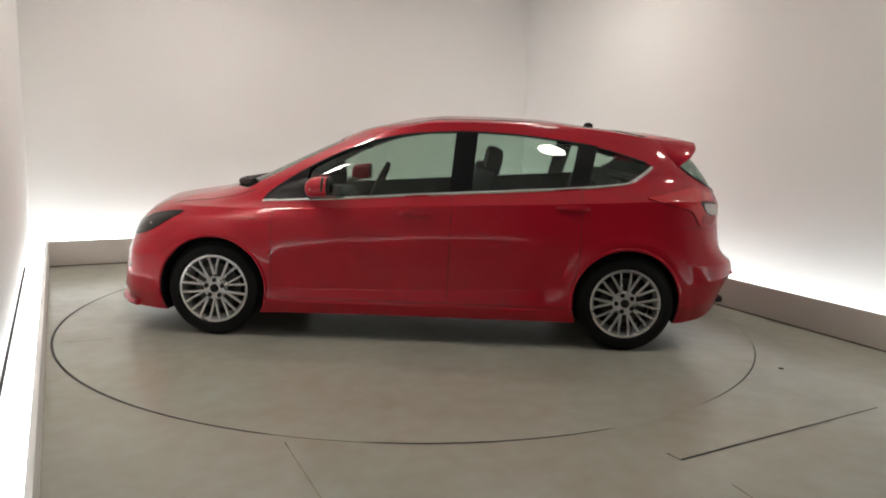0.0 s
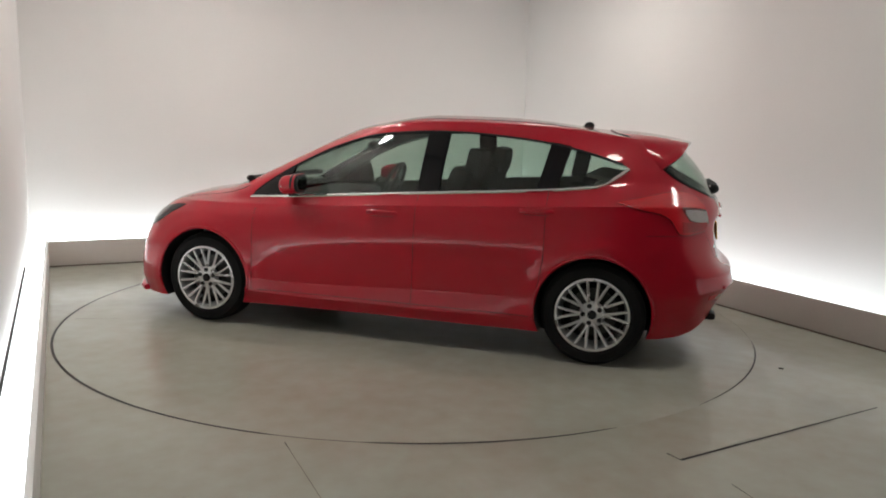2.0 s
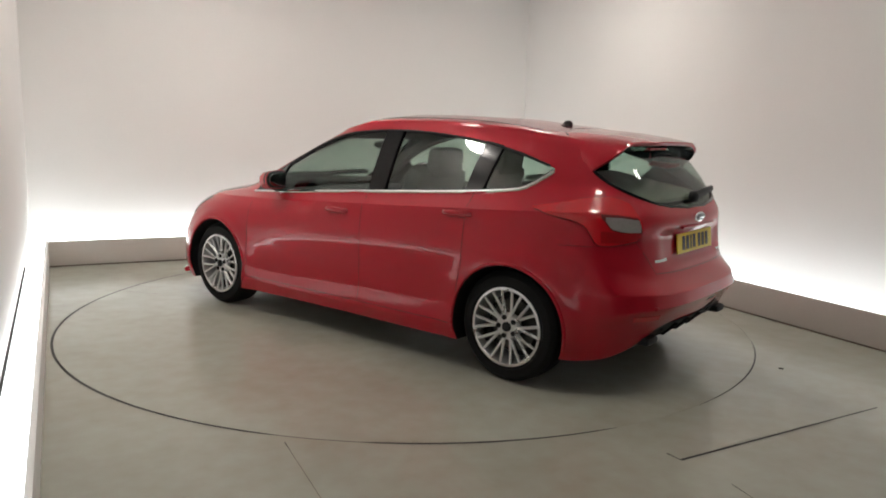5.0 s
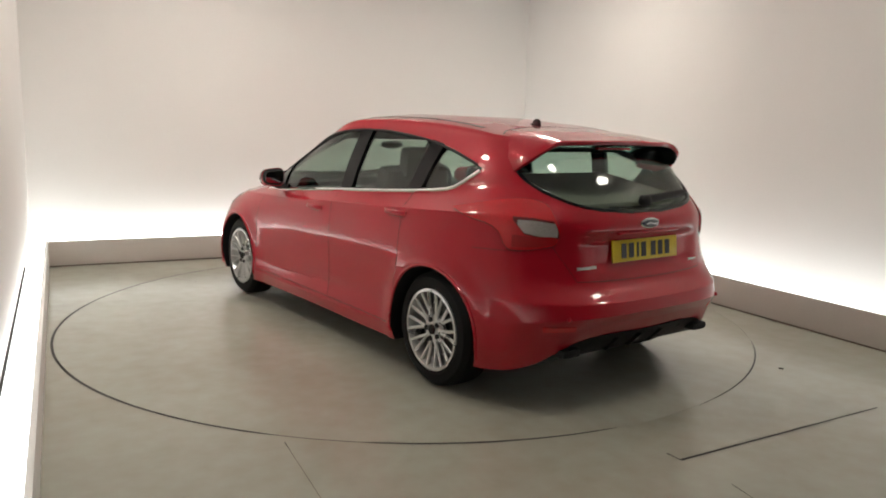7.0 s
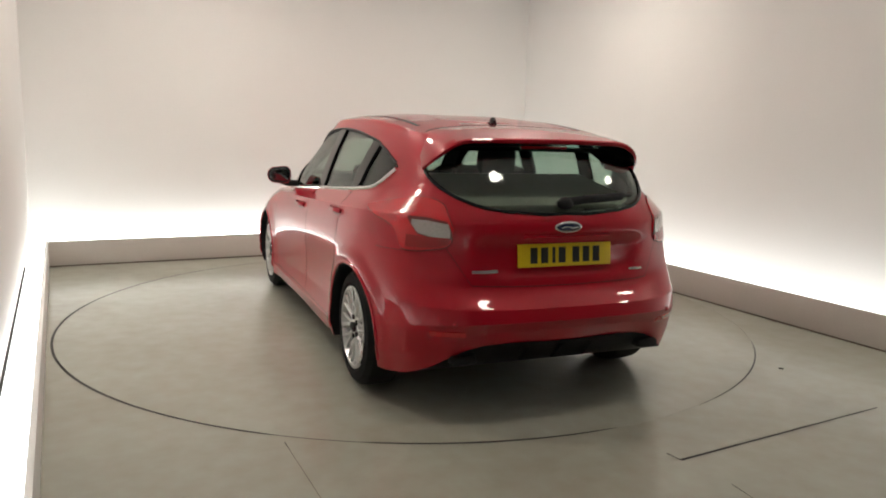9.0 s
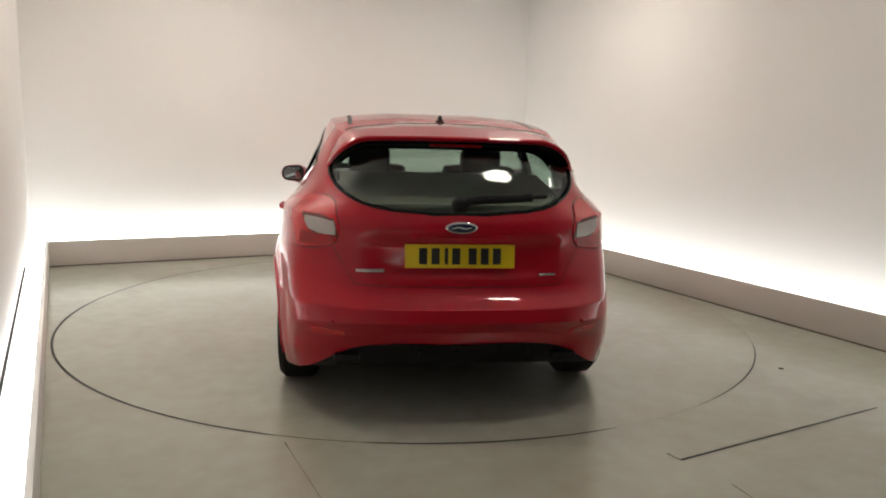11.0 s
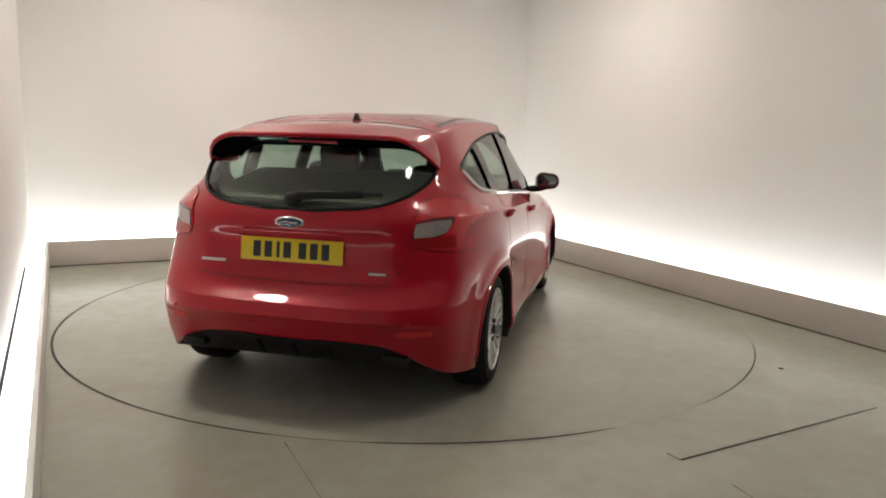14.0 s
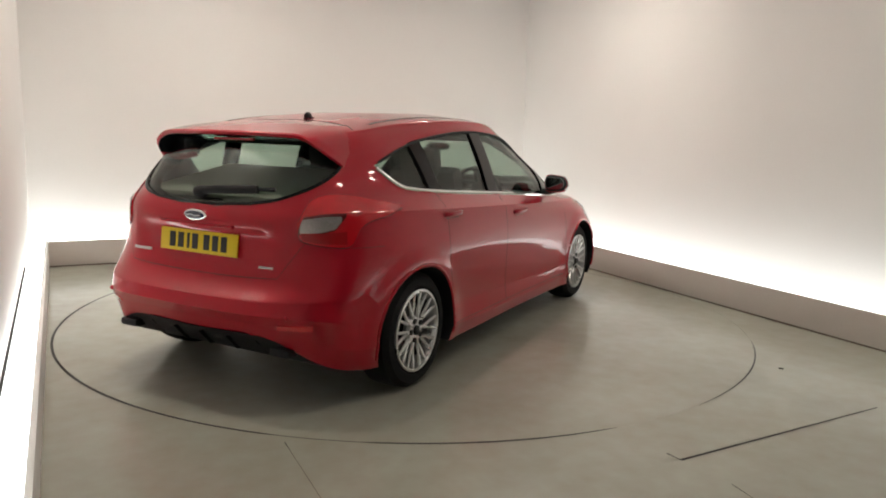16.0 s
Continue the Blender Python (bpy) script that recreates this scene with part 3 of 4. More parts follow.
def build_trim(car, skin):
    for s in (1, -1):
        # chrome strip under the windows, sweeping up at the quarter glass
        bm = bmesh.new()
        line = [on(skin.side(x, line_at(DLO_LOW, x) - .008, s), .004) for x in lerp(-1.472, 1.03, 58)]
        tube(bm, line, 0.0118, 8)
        part("window_trim", bm, CHROME, car, "thin bright chrome strip under the windows")
        # black pillars on the glass
        for x0, x1, lean in ((-.325, -.185, .05), (-1.065, -.945, .06)):
            low = lambda x: line_at(DLO_LOW, x)
            grid = [[skin.side(x + lean * k / 8 * (-1 if x0 < -.5 else -.6), low(x) + (line_at(DLO_TOP, x) - low(x)) * k / 8, s) for k in range(9)] for x in lerp(x0, x1, 5)]
            part("pillar", slab(grid, 0.003, 0.03), GLOSS_BLACK, car, "gloss black pillar cover")
        grid = side_patch(skin, s, .74, 1.03, lambda x: line_at(DLO_LOW, x), lambda x: line_at(DLO_TOP, x), 6, 5)
        part("pillar", slab(grid, 0.002, 0.02), GLOSS_BLACK, car, "black corner piece at the mirror")
        # dark rubber round the upper edge of the glass
        bm = bmesh.new()
        tube(bm, [on(skin.side(x, line_at(DLO_TOP, x) + .002, s), -.001) for x in lerp(-1.44, 1.02, 60)], 0.008, 6)
        part("window_seal", bm, BLACK, car, "black rubber window seal")
        # shut lines
        seams = [[(.945, z) for z in lerp(.275, .86, 16)], [(-.19 - .02 * (z - .3), z) for z in lerp(.275, .97, 18)],
                 [(-1.02 + .16 * max(0, .62 - z), z) for z in lerp(.30, 1.03, 18)], [(x, .275) for x in lerp(.945, -.95, 40)]]
        for q in seams:
            bm = bmesh.new()
            tube(bm, [on(skin.side(x, z, s), -.0012) for x, z in q], 0.0024, 6)
            part("shut_line", bm, BLACK, car, "dark shut line between panels")
        # raised lips round the wheel arches
        for xc in (WB, -WB):
            bm = bmesh.new()
            arc = []
            for a in lerp(radians(-14), radians(194), 40):
                h = skin.side(xc + .350 * math.cos(a), AXLE_Z + .005 + .350 * math.sin(a), s)
                if h[0] is not None:
                    arc.append(on(h, -.002))
            tube(bm, arc, 0.010, 8)
            part("arch_lip", bm, PAINT, car, "rolled red wheel arch lip")
        # door handles on shallow cups, with a black strip as the shade below
        for x, z in ((.02, .842), (-.965, .908)):
            g = [[skin.side(x + .085 * u, z - .012 + .03 * v, s) for v in (-1, -.5, 0, .5, 1)] for u in (-1, -.6, -.2, .2, .6, 1)]
            door = PANELS[("front_door " if x > -.19 else "rear_door ") + ("l" if s > 0 else "r")]
            bm = slab(g, .0008, .004)
            tube(bm, [on(skin.side(x + .10 * k / 6, z, s), .004 + .026 * (1 - (k / 6) ** 4)) for k in range(-6, 7)], .013, 8, flat=.6)
            part("door_handle", bm, PAINT, door, "red door handle")
            bm = bmesh.new()
            tube(bm, [on(skin.side(x + .075 * k / 6, z - .022, s), -.002) for k in range(-6, 7)], .0036, 6)
            part("handle_shade", bm, BLACK, door, "black strip for the shade under the handle")
        # door mirror
        mirror = new("door_mirror")
        mirror.parent = car
        tagged(mirror, "red door mirror with a black foot")
        def shell(x0, x1, inset, bev):
            y0, y1 = sorted((s * (.838 + inset), s * (1.012 - inset)))
            q = bmesh.new()
            box(q, x0, x1, y0, y1, .937 + inset, 1.062 - inset)
            along = [e for e in q.edges if abs(e.verts[0].co.x - e.verts[1].co.x) > 1e-4]
            bmesh.ops.bevel(q, geom=along, offset=.052 - inset, segments=6, affect="EDGES", profile=0.5)
            rim = [e for e in q.edges if abs(e.verts[0].co.x - e.verts[1].co.x) < 1e-4 and abs(e.verts[0].co.x - (x1 if bev > .03 else x0)) < 1e-4]
            bmesh.ops.bevel(q, geom=rim, offset=bev, segments=4, affect="EDGES", profile=0.5, clamp_overlap=True)
            for v in q.verts:
                k = (s * v.co.y - .838) / .174
                v.co.z += .012 * (k - .5) * (1 if v.co.z < 1.0 else -1.2) + .004
            return q
        bm = shell(.568, .715, 0.0, .05)
        for v in bm.verts:
            v.co.z -= (v.co.x - .568) * .12
            v.co.y -= s * max(0, v.co.x - .60) * .35
        part("housing", bm, PAINT, mirror)
        part("bezel", shell(.552, .60, .004, .012), BLACK, mirror, "black mirror bezel")
        part("mirror_glass", shell(.549, .56, .018, .004), DARK_MIRROR, mirror, "mirror glass")
        bm = bmesh.new()
        tube(bm, [(.64, s * .90, .955), (.68, s * .84, .935), (.72, s * .765, .925)], .026, 8, flat=.8)
        part("foot", bm, BLACK, mirror, "black mirror foot")
        bm = bmesh.new()
        tube(bm, [(.714, s * .885, .985), (.70, s * .935, .985), (.665, s * .985, .985)], .009, 6)
        part("indicator", bm, CLEAR_LENS, mirror, "slim clear indicator lens")
        # dark mouldings along the roof
        g = [[skin.top(x, s * (.507 + .012 * k - .02 * max(0, x + .1))) for k in (-1, 0, 1)] for x in lerp(-1.27, .1, 20)]
        part("roof_moulding", slab(g, .0015, .006), BLACK, car, "dark roof moulding")
    # aerial
    bm = bmesh.new()
    p = skin.top(-1.14, 0)[0]
    ball(bm, p + Vector((-.012, 0, .012)), (.034, .014, .024))
    ball(bm, p, (.045, .026, .012))
    part("aerial", bm, BLACK, car, "short black roof aerial")
    # bonnet and cowl
    bm = bmesh.new()
    tube(bm, [on(skin.top(1.36 - .22 * (y / .55) ** 2, y), .012) for y in lerp(-.55, .55, 20)], .022, 8, flat=1.3)
    part("cowl", bm, BLACK, car, "black cowl and wiper arms below the windscreen")
    for s in (1, -1):
        bm = bmesh.new()
        tube(bm, [on(skin.top(x, s * (.64 - .10 * (x - 1.1))), -.0012) for x in lerp(1.1, 1.72, 18)], .0032, 6)
        part("shut_line", bm, BLACK, car, "dark bonnet shut line")


def corner(skin, w, z, s, front=False):
    """The skin seen square on to a corner of the car."""
    n = Vector((.77 if front else -.77, .64 * s, 0))
    t = Vector((.64, (-.77 if front else .77) * s, 0))
    return skin.hit(t * w + n * 4 + Vector((0, 0, z)), -n)


def straight_at(keys, x):
    return float(np.interp(x, [k[0] for k in keys], [k[1] for k in keys]))


def corner_patch(skin, s, w0, w1, low, top, n=20, m=8, front=False, at=line_at):
    return [[corner(skin, w, at(low, w) + (at(top, w) - at(low, w)) * k / m, s, front) for k in range(m + 1)] for w in lerp(w0, w1, n)]


LAMP_TOP = [(-.808, .912), (-.765, .985), (-.737, 1.02), (-.66, 1.045), (-.56, 1.042), (-.45, 1.022), (-.36, 1.002), (-.279, .983)]
LAMP_LOW = [(-.808, .890), (-.785, .838), (-.70, .815), (-.59, .806), (-.545, .822), (-.51, .89), (-.455, .925), (-.36, .948), (-.279, .977)]
WHITE_TOP = [(-.803, .885), (-.78, .944), (-.68, .958), (-.575, .962)]
WHITE_LOW = [(-.803, .866), (-.70, .868), (-.63, .884), (-.575, .954)]
HEAD_TOP = [(.40, .802), (.5, .795), (.65, .765), (.8, .72), (.95, .685)]
HEAD_LOW = [(.40, .788), (.46, .72), (.55, .66), (.75, .615), (.95, .60)]


def build_lamps(car, skin):
    for s in (1, -1):
        lamp = part("tail_lamp", slab(corner_patch(skin, s, -.806, -.282, LAMP_LOW, LAMP_TOP, 40, 16), .007, .03), RED_LENS, car, "swept-back red tail lamp")
        part("lens_surround", slab(corner_patch(skin, s, -.802, -.577, WHITE_LOW, WHITE_TOP, 16, 6, at=straight_at), .009, .012), SMOKE, lamp, "smoky red surround of the reversing lens")
        low = [(w, z + .007) for w, z in WHITE_LOW]
        top = [(w, z - .009) for w, z in WHITE_TOP]
        part("reversing_lens", slab(corner_patch(skin, s, -.792, -.60, low, top, 16, 6, at=straight_at), .012, .012), CLEAR_LENS, lamp, "clear reversing lens")
        low = [(-.79, .842), (-.70, .824), (-.575, .820)]
        top = [(-.79, .882), (-.70, .872), (-.575, .880)]
        part("lower_lens", slab(corner_patch(skin, s, -.785, -.575, low, top, 12, 4), .0095, .01), DARK_RED, lamp, "red stop lens")
        bm = bmesh.new()
        rim = [on(corner(skin, w, line_at(LAMP_LOW, w) - .003, s), .002) for w in lerp(-.80, -.285, 40)]
        rim += [on(corner(skin, w, line_at(LAMP_TOP, w) + .003, s), .001) for w in lerp(-.285, -.80, 40)]
        tube(bm, rim, .0018, 6, closed=True)
        part("lamp_gap", bm, BLACK, lamp, "dark gap under the lamp")
        head = part("headlamp", slab(corner_patch(skin, s, .405, .94, HEAD_LOW, HEAD_TOP, 20, 8, True), .004, .02), GLOSS_BLACK, car, "dark swept headlamp with clear lens")
        for w, z, r in ((.58, .715, .034), (.74, .672, .04)):
            h = corner(skin, w, z, s, True)
            bm = bmesh.new()
            ball(bm, on(h, -r * .75), (r, r, r * .8))
            part("headlamp_lens", bm, CLEAR_LENS, head, "clear round projector lens")
        bm = bmesh.new()
        h = corner(skin, .66, .43, s, True)
        ball(bm, on(h, -.02), (.03, .03, .03))
        part("fog_lamp", bm, CLEAR_LENS, car, "small round front fog lamp")
        # projecting lip low on the front bumper
        bm = bmesh.new()
        edge = [p for p in spline(HULL["lip"], 8) if p.x > 1.84]
        tube(bm, [(p.x + .012, s * (p.y + .006), p.z + .022) for p in edge], .021, 8, flat=1.25)
        part("front_lip", bm, PAINT, car, "red lip under the front bumper")
        # reflectors low in the rear bumper
        g = [[corner(skin, w, z, s) for z in lerp(.425, .452, 3)] for w in lerp(-.90, -.735, 8)]
        part("reflector", slab(g, .003, .01), RED_LENS, car, "dark red reflector")
        bm = bmesh.new()
        h = corner(skin, -.86, .49, s)
        ball(bm, on(h, .001), (.012, .012, .012))
        part("parking_sensor", bm, PAINT, car, "round parking sensor")


def build_rear(car, skin):
    # roof spoiler
    sections = []
    ys = lerp(-.625, .625, 46)
    for y in ys:
        k = abs(y) / .625
        drop = .012 * k ** 2 + .12 * max(0, (k - .66) / .34) ** 2.1
        xt = -1.818 + .05 * k ** 2 + .055 * max(0, (k - .8) / .2) ** 2
        zt = 1.340 - drop
        xf = -1.30 - .16 * k ** 2 - .06 * max(0, (k - .8) / .2)
        hit = skin.top(xf, y * .93)
        zf = hit[0].z + .004
        sec = [(xf, y * .93, zf - .012), (xf, y * .93, zf)]
        for j in range(1, 7):
            t = j / 6
            sec.append((xf + (xt - xf) * t, y * (.93 + .07 * t), zf + (zt - zf) * t + .016 * math.sin(math.pi * t) * (1 - .5 * k)))
        sec += [(xt - .006, y, zt - .008), (xt + .004, y * .995, zt - .022), (xt + .09, y * .97, zt - .034), (-1.62 + .12 * k ** 2, y * .93, max(1.295 - drop * .8, zt - .05))]
        sink = max(0, (k - .86) / .14) ** 2
        sections.append([Vector((px + .05 * sink, py, pz - .015 * sink)) for px, py, pz in sec])
    bm = bmesh.new()
    vs = [[bm.verts.new(p) for p in r] for r in sections]
    for a, b in zip(vs, vs[1:]):
        for j in range(len(a)):
            j2 = (j + 1) % len(a)
            bm.faces.new((a[j], a[j2], b[j2], b[j]))
    bm.faces.new(vs[0])
    bm.faces.new(vs[-1][::-1])
    spoiler = part("roof_spoiler", bm, PAINT, car, "red roof spoiler over the rear window")
    bm = bmesh.new()
    vs = [[bm.verts.new(p + Vector((0, 0, -.004))) for p in (*r[9:12], r[11] + Vector((0.03, 0, -.02)))] for r in sections[1:-1]]
    for a, b in zip(vs, vs[1:]):
        for j in range(3):
            bm.faces.new((a[j], a[j + 1], b[j + 1], b[j]))
    part("spoiler_underside", bm, GLOSS_BLACK, spoiler, "black underside of the spoiler")
    bm = boxes((-1.765, -1.74, -.13, .13, 1.288, 1.302), bevel=.004)
    part("brake_light", bm, DARK_RED, spoiler, "high-mounted dark red brake light")
    bm = bmesh.new()
    tube(bm, [(sec[1].x, sec[1].y, sec[1].z - .001) for sec in sections], .0034, 6)
    part("shut_line", bm, BLACK, car, "dark shut line across the roof")
    # black band round the rear window
    bm = bmesh.new()
    zs = lerp(REAR_W[0][0], REAR_W[-1][0], 24)
    edge = [on(skin.rear(line_at(REAR_W, z), z), -.002) for z in zs]
    loop = edge + [Vector((p.x, -p.y, p.z)) for p in reversed(edge)]
    tube(bm, loop, .010, 6, closed=True)
    part("rear_window_seal", bm, GLOSS_BLACK, car, "black band round the rear window")
    # tailgate shut lines
    for s in (1, -1):
        bm = bmesh.new()
        tube(bm, [on(skin.rear(s * y, z), -.001) for y, z in zip(lerp(.60, .49, 14), lerp(.835, .655, 14))], .0017, 6)
        part("shut_line", bm, BLACK, car, "dark tailgate shut line")
        bm = bmesh.new()
        tube(bm, [on(skin.side(x, .80 - .02 * (x + 1.72), s), -.001) for x in lerp(-1.60, -1.78, 8)], .0018, 6)
        part("shut_line", bm, BLACK, car, "dark bumper shut line")
    bm = bmesh.new()
    tube(bm, [on(skin.rear(y, .655 - .012 * (1 - (y / .49) ** 2)), -.001) for y in lerp(-.49, .49, 30)], .0024, 6)
    part("shut_line", bm, BLACK, car, "dark shut line above the bumper")
    # wiper
    bm = bmesh.new()
    tube(bm, [on(skin.rear(.02, 1.03), .02), on(skin.rear(-.10, 1.04), .03), on(skin.rear(-.34, 1.055), .022)], .021, 10, flat=.7)
    tube(bm, [on(skin.rear(y, 1.05 + .03 * abs(y)), .012) for y in lerp(.02, -.42, 10)], .010, 6)
    ball(bm, on(skin.rear(0, 1.03), .012), (.03, .045, .032))
    part("rear_wiper", bm, BLACK, car, "black rear wiper lying along the glass")
    # number plate with plain bars
    lean = math.degrees(math.atan2(.012, .11))
    plate = part("number_plate", boxes((-.004, .004, -.26, .26, -.0555, .0555), bevel=.002), YELLOW, car, "yellow rear number plate with dark bars")
    plate.matrix_basis = pose(on(skin.rear(0, .789)).x - .009, 0, .789, 0, lean)
    for i, y in enumerate((.175, .117, .066, .02, -.058, -.116, -.174)):
        w = .008 if i == 2 else .019
        part("plate_bar", boxes((-.0065, -.0035, y - w, y + w, -.038, .038)), INK, plate, "black bar", 0)
    # added strip whose shape gives the shading line above the plate
    part("plate_shade_strip", boxes((-2.036, -1.99, -.24, .24, .874, .888), bevel=.006), PAINT, car, "red strip added for the shading line above the plate")
    # oval badge
    badge = new("badge")
    badge.parent = car
    badge.matrix_basis = pose(on(skin.rear(0, .925)).x - .001, 0, .925)
    tagged(badge, "small oval badge in chrome and blue")
    bm = bmesh.new()
    ball(bm, (0, 0, 0), (.010, .075, .029))
    part("badge_rim", bm, CHROME, badge, "chrome oval rim")
    bm = bmesh.new()
    ball(bm, (-.004, 0, 0), (.009, .066, .022))
    part("badge_field", bm, BLUE, badge, "dark blue oval field")
    bm = bmesh.new()
    tube(bm, [(-.0125, .045, -.002), (-.0135, .015, .004), (-.0135, -.015, -.003), (-.0125, -.045, .002)], .0028, 6)
    part("badge_mark", bm, CHROME, badge, "plain bright stroke")
    # model and trim marks as plain bars
    for y0, y1, z, hh in ((.485, .355, .718, .0065), (-.385, -.465, .702, .005)):
        g = [[skin.rear(y, z + k * hh) for k in (-1, 0, 1)] for y in lerp(y0, y1, 5)]
        part("name_bar", slab(g, .003, .004), SILVER, car, "small silver bar")
    # black diffuser under the bumper, with fins and the tail pipe
    top = [(.62, .30), (.57, .375), (.30, .375), (0, .37), (-.30, .375), (-.57, .375), (-.62, .30)]
    pts = [(.61, .262), *top, (-.61, .262), (-.54, .232), (.54, .232)]
    bm = prism_yz(pts, -2.062, -1.70)
    bmesh.ops.bevel(bm, geom=bm.edges[:], offset=.012, segments=2, affect="EDGES")
    for v in bm.verts:
        v.co.x += max(0.0, .375 - v.co.z) + .10 * (abs(v.co.y) / .6) ** 3 * (1 if v.co.x < -1.9 else 0)
    diffuser = part("diffuser", bm, BLACK, car, "black textured rear diffuser")
    for y in (-.36, -.18, 0, .18, .36):
        bm = boxes((-2.072, -1.75, y - .006, y + .006, .25, .335), bevel=.003)
        for v in bm.verts:
            v.co.x += max(0.0, .375 - v.co.z) + .10 * (abs(y) / .6) ** 3
        part("fin", bm, BLACK, diffuser)
    for s in (1, -1):
        bm = boxes((-2.03, -1.85, min(s * .46, s * .585), max(s * .46, s * .585), .280, .325), bevel=.021)
        part("outlet", bm, BLACK, diffuser, "dark outlet at the corner")
    bm = boxes((-1.60, 1.78, -.68, .68, .145, .21), bevel=.02)
    part("underbody", bm, BLACK, car, "black underbody")
    for x in (WB, -WB):
        bm = bmesh.new()
        tube(bm, [(x, -.70, AXLE_Z - .03), (x, .70, AXLE_Z - .03)], .035, 10)
        part("axle", bm, BLACK, car)


def build_cabin(car):
    def seat(y, name="front_seat"):
        e = new(name)
        e.parent = car
        e.matrix_basis = pose(-.12, y, .42)
        tagged(e, "dark fabric front seat with headrest")
        part("cushion", boxes((-.10, .42, -.25, .25, 0, .17), bevel=.05), FABRIC, e)
        bm = boxes((-.08, .06, -.25, .25, 0, .64), bevel=.055)
        bmesh.ops.transform(bm, matrix=pose(-.10, 0, .10, 0, -17), verts=bm.verts[:])
        part("backrest", bm, FABRIC, e)
        bm = boxes((-.055, .055, -.135, .135, .03, .225), bevel=.045)
        bmesh.ops.transform(bm, matrix=pose(-.325, 0, .615, 0, -10), verts=bm.verts[:])
        part("headrest", bm, FABRIC, e)
        for k in (-.05, .05):
            bm = bmesh.new()
            tube(bm, [(-.285, k, .55), (-.32, k, .68)], .006, 6)
            part("headrest_post", bm, STEEL, e)
    seat(.37)
    seat(-.37)
    rear = new("rear_bench")
    rear.parent = car
    tagged(rear, "dark fabric rear bench")
    part("cushion", boxes((-1.0, -.5, -.62, .62, .42, .60), bevel=.05), FABRIC, rear)
    bm = boxes((-.07, .07, -.62, .62, 0, .48), bevel=.05)
    bmesh.ops.transform(bm, matrix=pose(-1.02, 0, .52, 0, -18), verts=bm.verts[:])
    part("backrest", bm, FABRIC, rear)
    bm = boxes((-.03, .0, -.60, .60, 0, .55), bevel=.014)
    bmesh.ops.transform(bm, matrix=pose(-1.10, 0, .56, 0, -18), verts=bm.verts[:])
    part("seat_back_panel", bm, CARPET, rear, "grey-beige carpeted back of the bench")
    for y in (-.37, 0, .37):
        bm = boxes((-.045, .045, -.12, .12, 0, .10 if y else .07), bevel=.035)
        bmesh.ops.transform(bm, matrix=pose(-1.12, y, .96, 0, -12), verts=bm.verts[:])
        part("headrest", bm, FABRIC, rear)
    bm = boxes((0, .66, -.56, .56, -.012, .012), bevel=.006)
    bmesh.ops.transform(bm, matrix=pose(-1.86, 0, 1.005, 0, -10), verts=bm.verts[:])
    part("parcel_shelf", bm, CARPET, car, "grey-beige carpeted parcel shelf")
    part("dashboard", boxes((.62, 1.02, -.66, .66, .62, .90), bevel=.06), TRIM, car, "dark dashboard")
    wheel = new("steering_wheel")
    wheel.parent = car
    wheel.matrix_basis = pose(.42, -.37, .93, 0, 66)
    tagged(wheel, "dark steering wheel")
    bm = bmesh.new()
    tube(bm, [(.18 * math.cos(a), .18 * math.sin(a), 0) for a in lerp(0, 2 * math.pi * 31 / 32, 31)], .016, 8, closed=True)
    part("wheel_rim", bm, TRIM, wheel)
    bm = bmesh.new()
    ball(bm, (0, 0, -.01), (.07, .06, .025))
    for a in (0, math.pi, math.pi * 1.5):
        tube(bm, [(0, 0, 0), (.175 * math.cos(a), .175 * math.sin(a), 0)], .012, 6, flat=1.6)
    part("wheel_hub", bm, TRIM, wheel)
    bm = bmesh.new()
    ball(bm, (.44, 0, 1.245), (.022, .105, .03))
    part("inner_mirror", bm, BLACK, car, "black interior mirror")


def build_car():
    car = new("hatchback_car")
    tagged(car, "shiny red five-door hatchback car parked on the turntable", "car")
    skin = build_body(car)
    for s in (1, -1):
        tail = " l" if s > 0 else " r"
        for x0, x1, name, owner in ((-.18, 1.02, "front_window", PANELS["front_door" + tail]), (-1.0, -.18, "rear_side_window", PANELS["rear_door" + tail]), (-1.462, -1.0, "quarter_window", car)):
            pane = side_patch(skin, s, x0, x1, lambda x: line_at(DLO_LOW, x) - .006, lambda x: line_at(DLO_TOP, x) + .006, 18, 8)
            part(name, slab(pane, -0.008, 0.004), GLASS, owner, "lightly tinted side glass").visible_shadow = False
    zs = lerp(REAR_W[0][0] - .004, REAR_W[-1][0] + .004, 12)
    rear = [[skin.rear(line_at(REAR_W, z) * k / 10, z) for k in range(-10, 11)] for z in zs]
    part("rear_window", slab(rear, -0.006, 0.004), DARK_GLASS, car, "tinted rear window glass").visible_shadow = False
    zs = lerp(FRONT_W[0][0], FRONT_W[-1][0], 10)
    fr = [[skin.front(line_at(FRONT_W, z) * k / 10, z) for k in range(-10, 11)] for z in zs]
    part("windscreen", slab(fr, -0.006, 0.004), GLASS, car, "clear windscreen glass").visible_shadow = False
    build_trim(car, skin)
    build_lamps(car, skin)
    build_rear(car, skin)
    build_cabin(car)
    wheel = build_wheel()
    wheel.parent = car
    wheel.matrix_basis = pose(WB, HALF_TRACK, AXLE_Z)
    for x, s in ((-WB, 1), (WB, -1), (-WB, -1)):
        copy_thing(wheel, pose(x, s * HALF_TRACK, AXLE_Z, 0, 40 * x, 0 if s > 0 else 180))
    return car


build_room()
turntable = build_turntable()
car = build_car()


def heading(t):
    return 175.20 - 7.232 * t


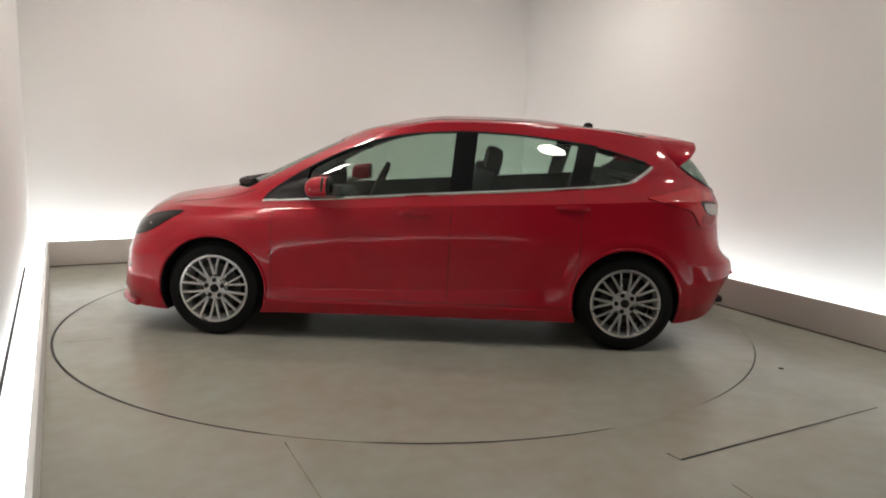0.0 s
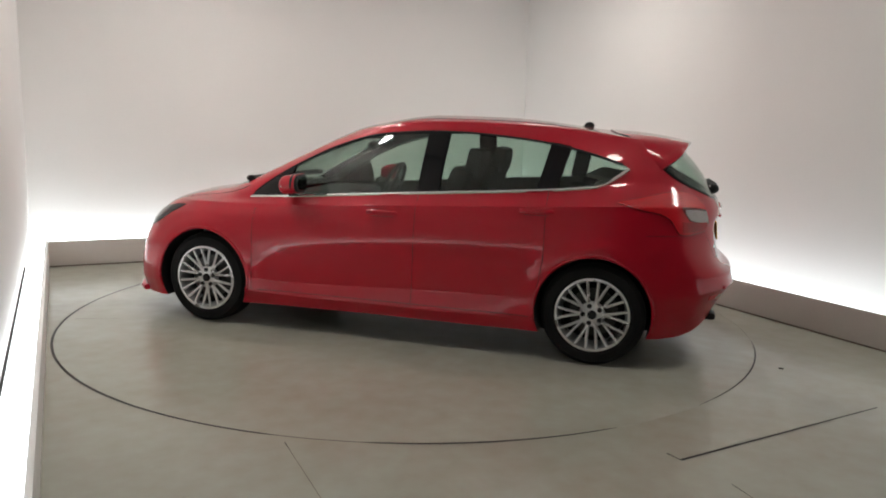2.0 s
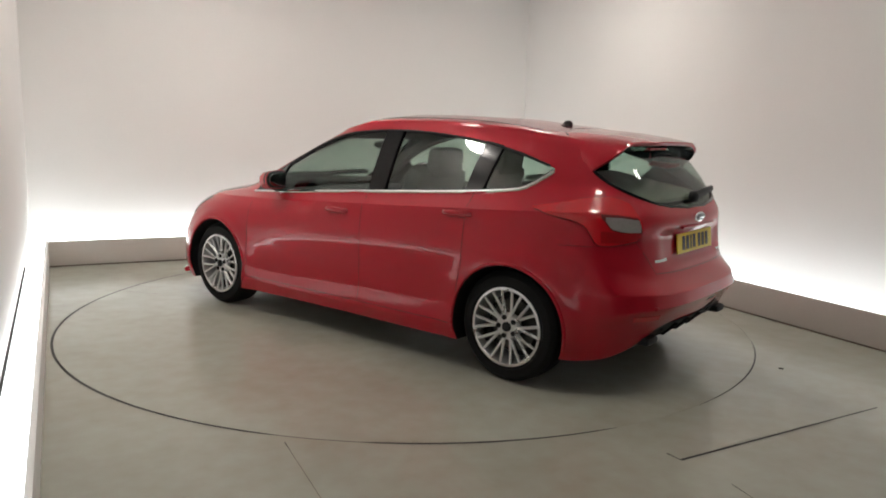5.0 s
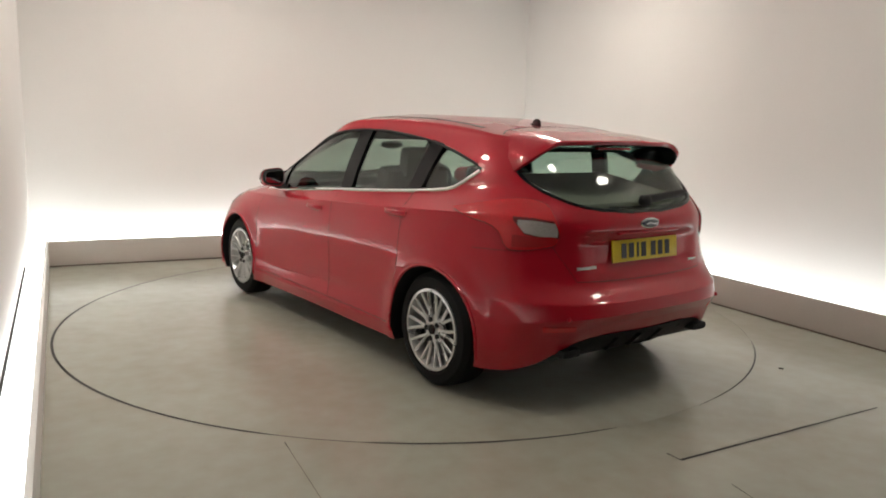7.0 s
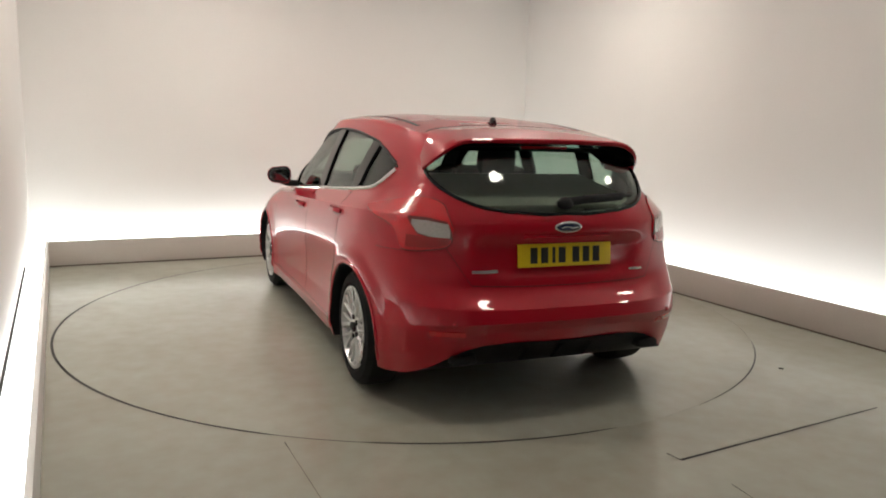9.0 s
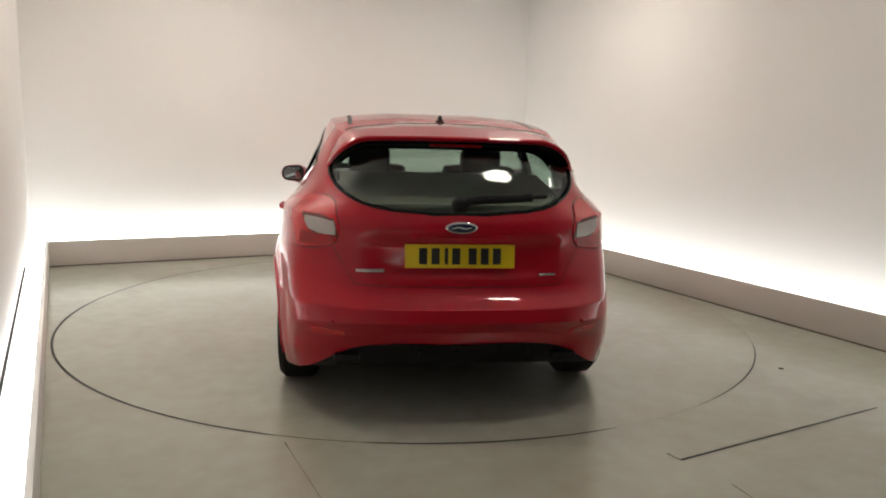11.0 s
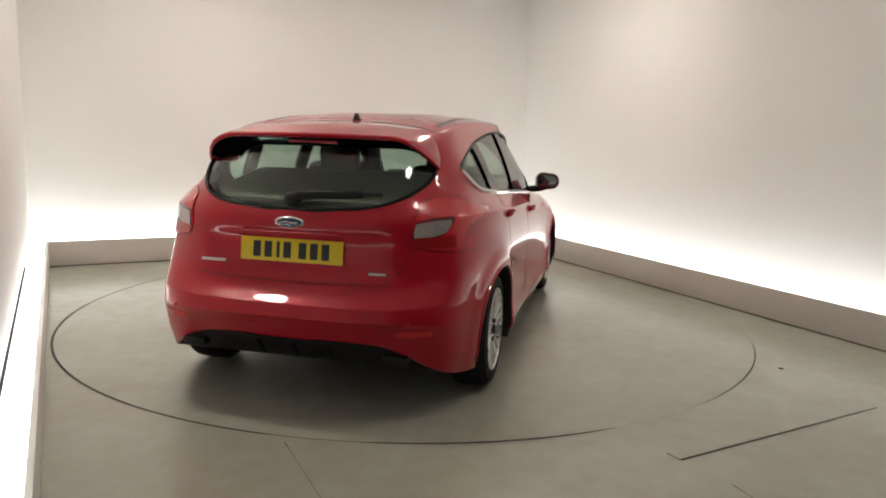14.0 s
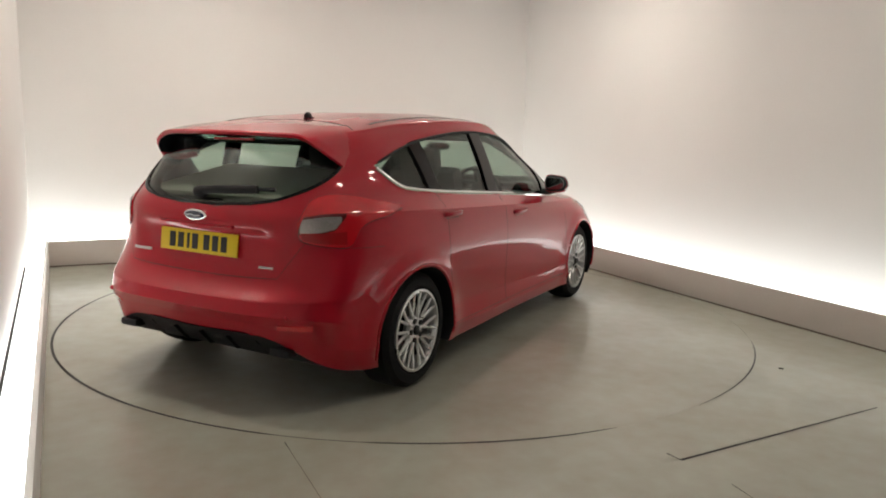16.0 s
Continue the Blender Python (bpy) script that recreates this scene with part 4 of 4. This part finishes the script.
def motions():
    rows, disc = [], []
    for i in range(17):
        a = heading(i)
        m = pose(0, 0, 0.0, 0, 0, a) @ pose(-0.1086, -0.0157, 0.0)
        rows.append((float(i), m))
        disc.append((float(i), pose(0, 0, 0, 0, 0, a)))
    walk(car, rows)
    walk(turntable, disc)


motions()
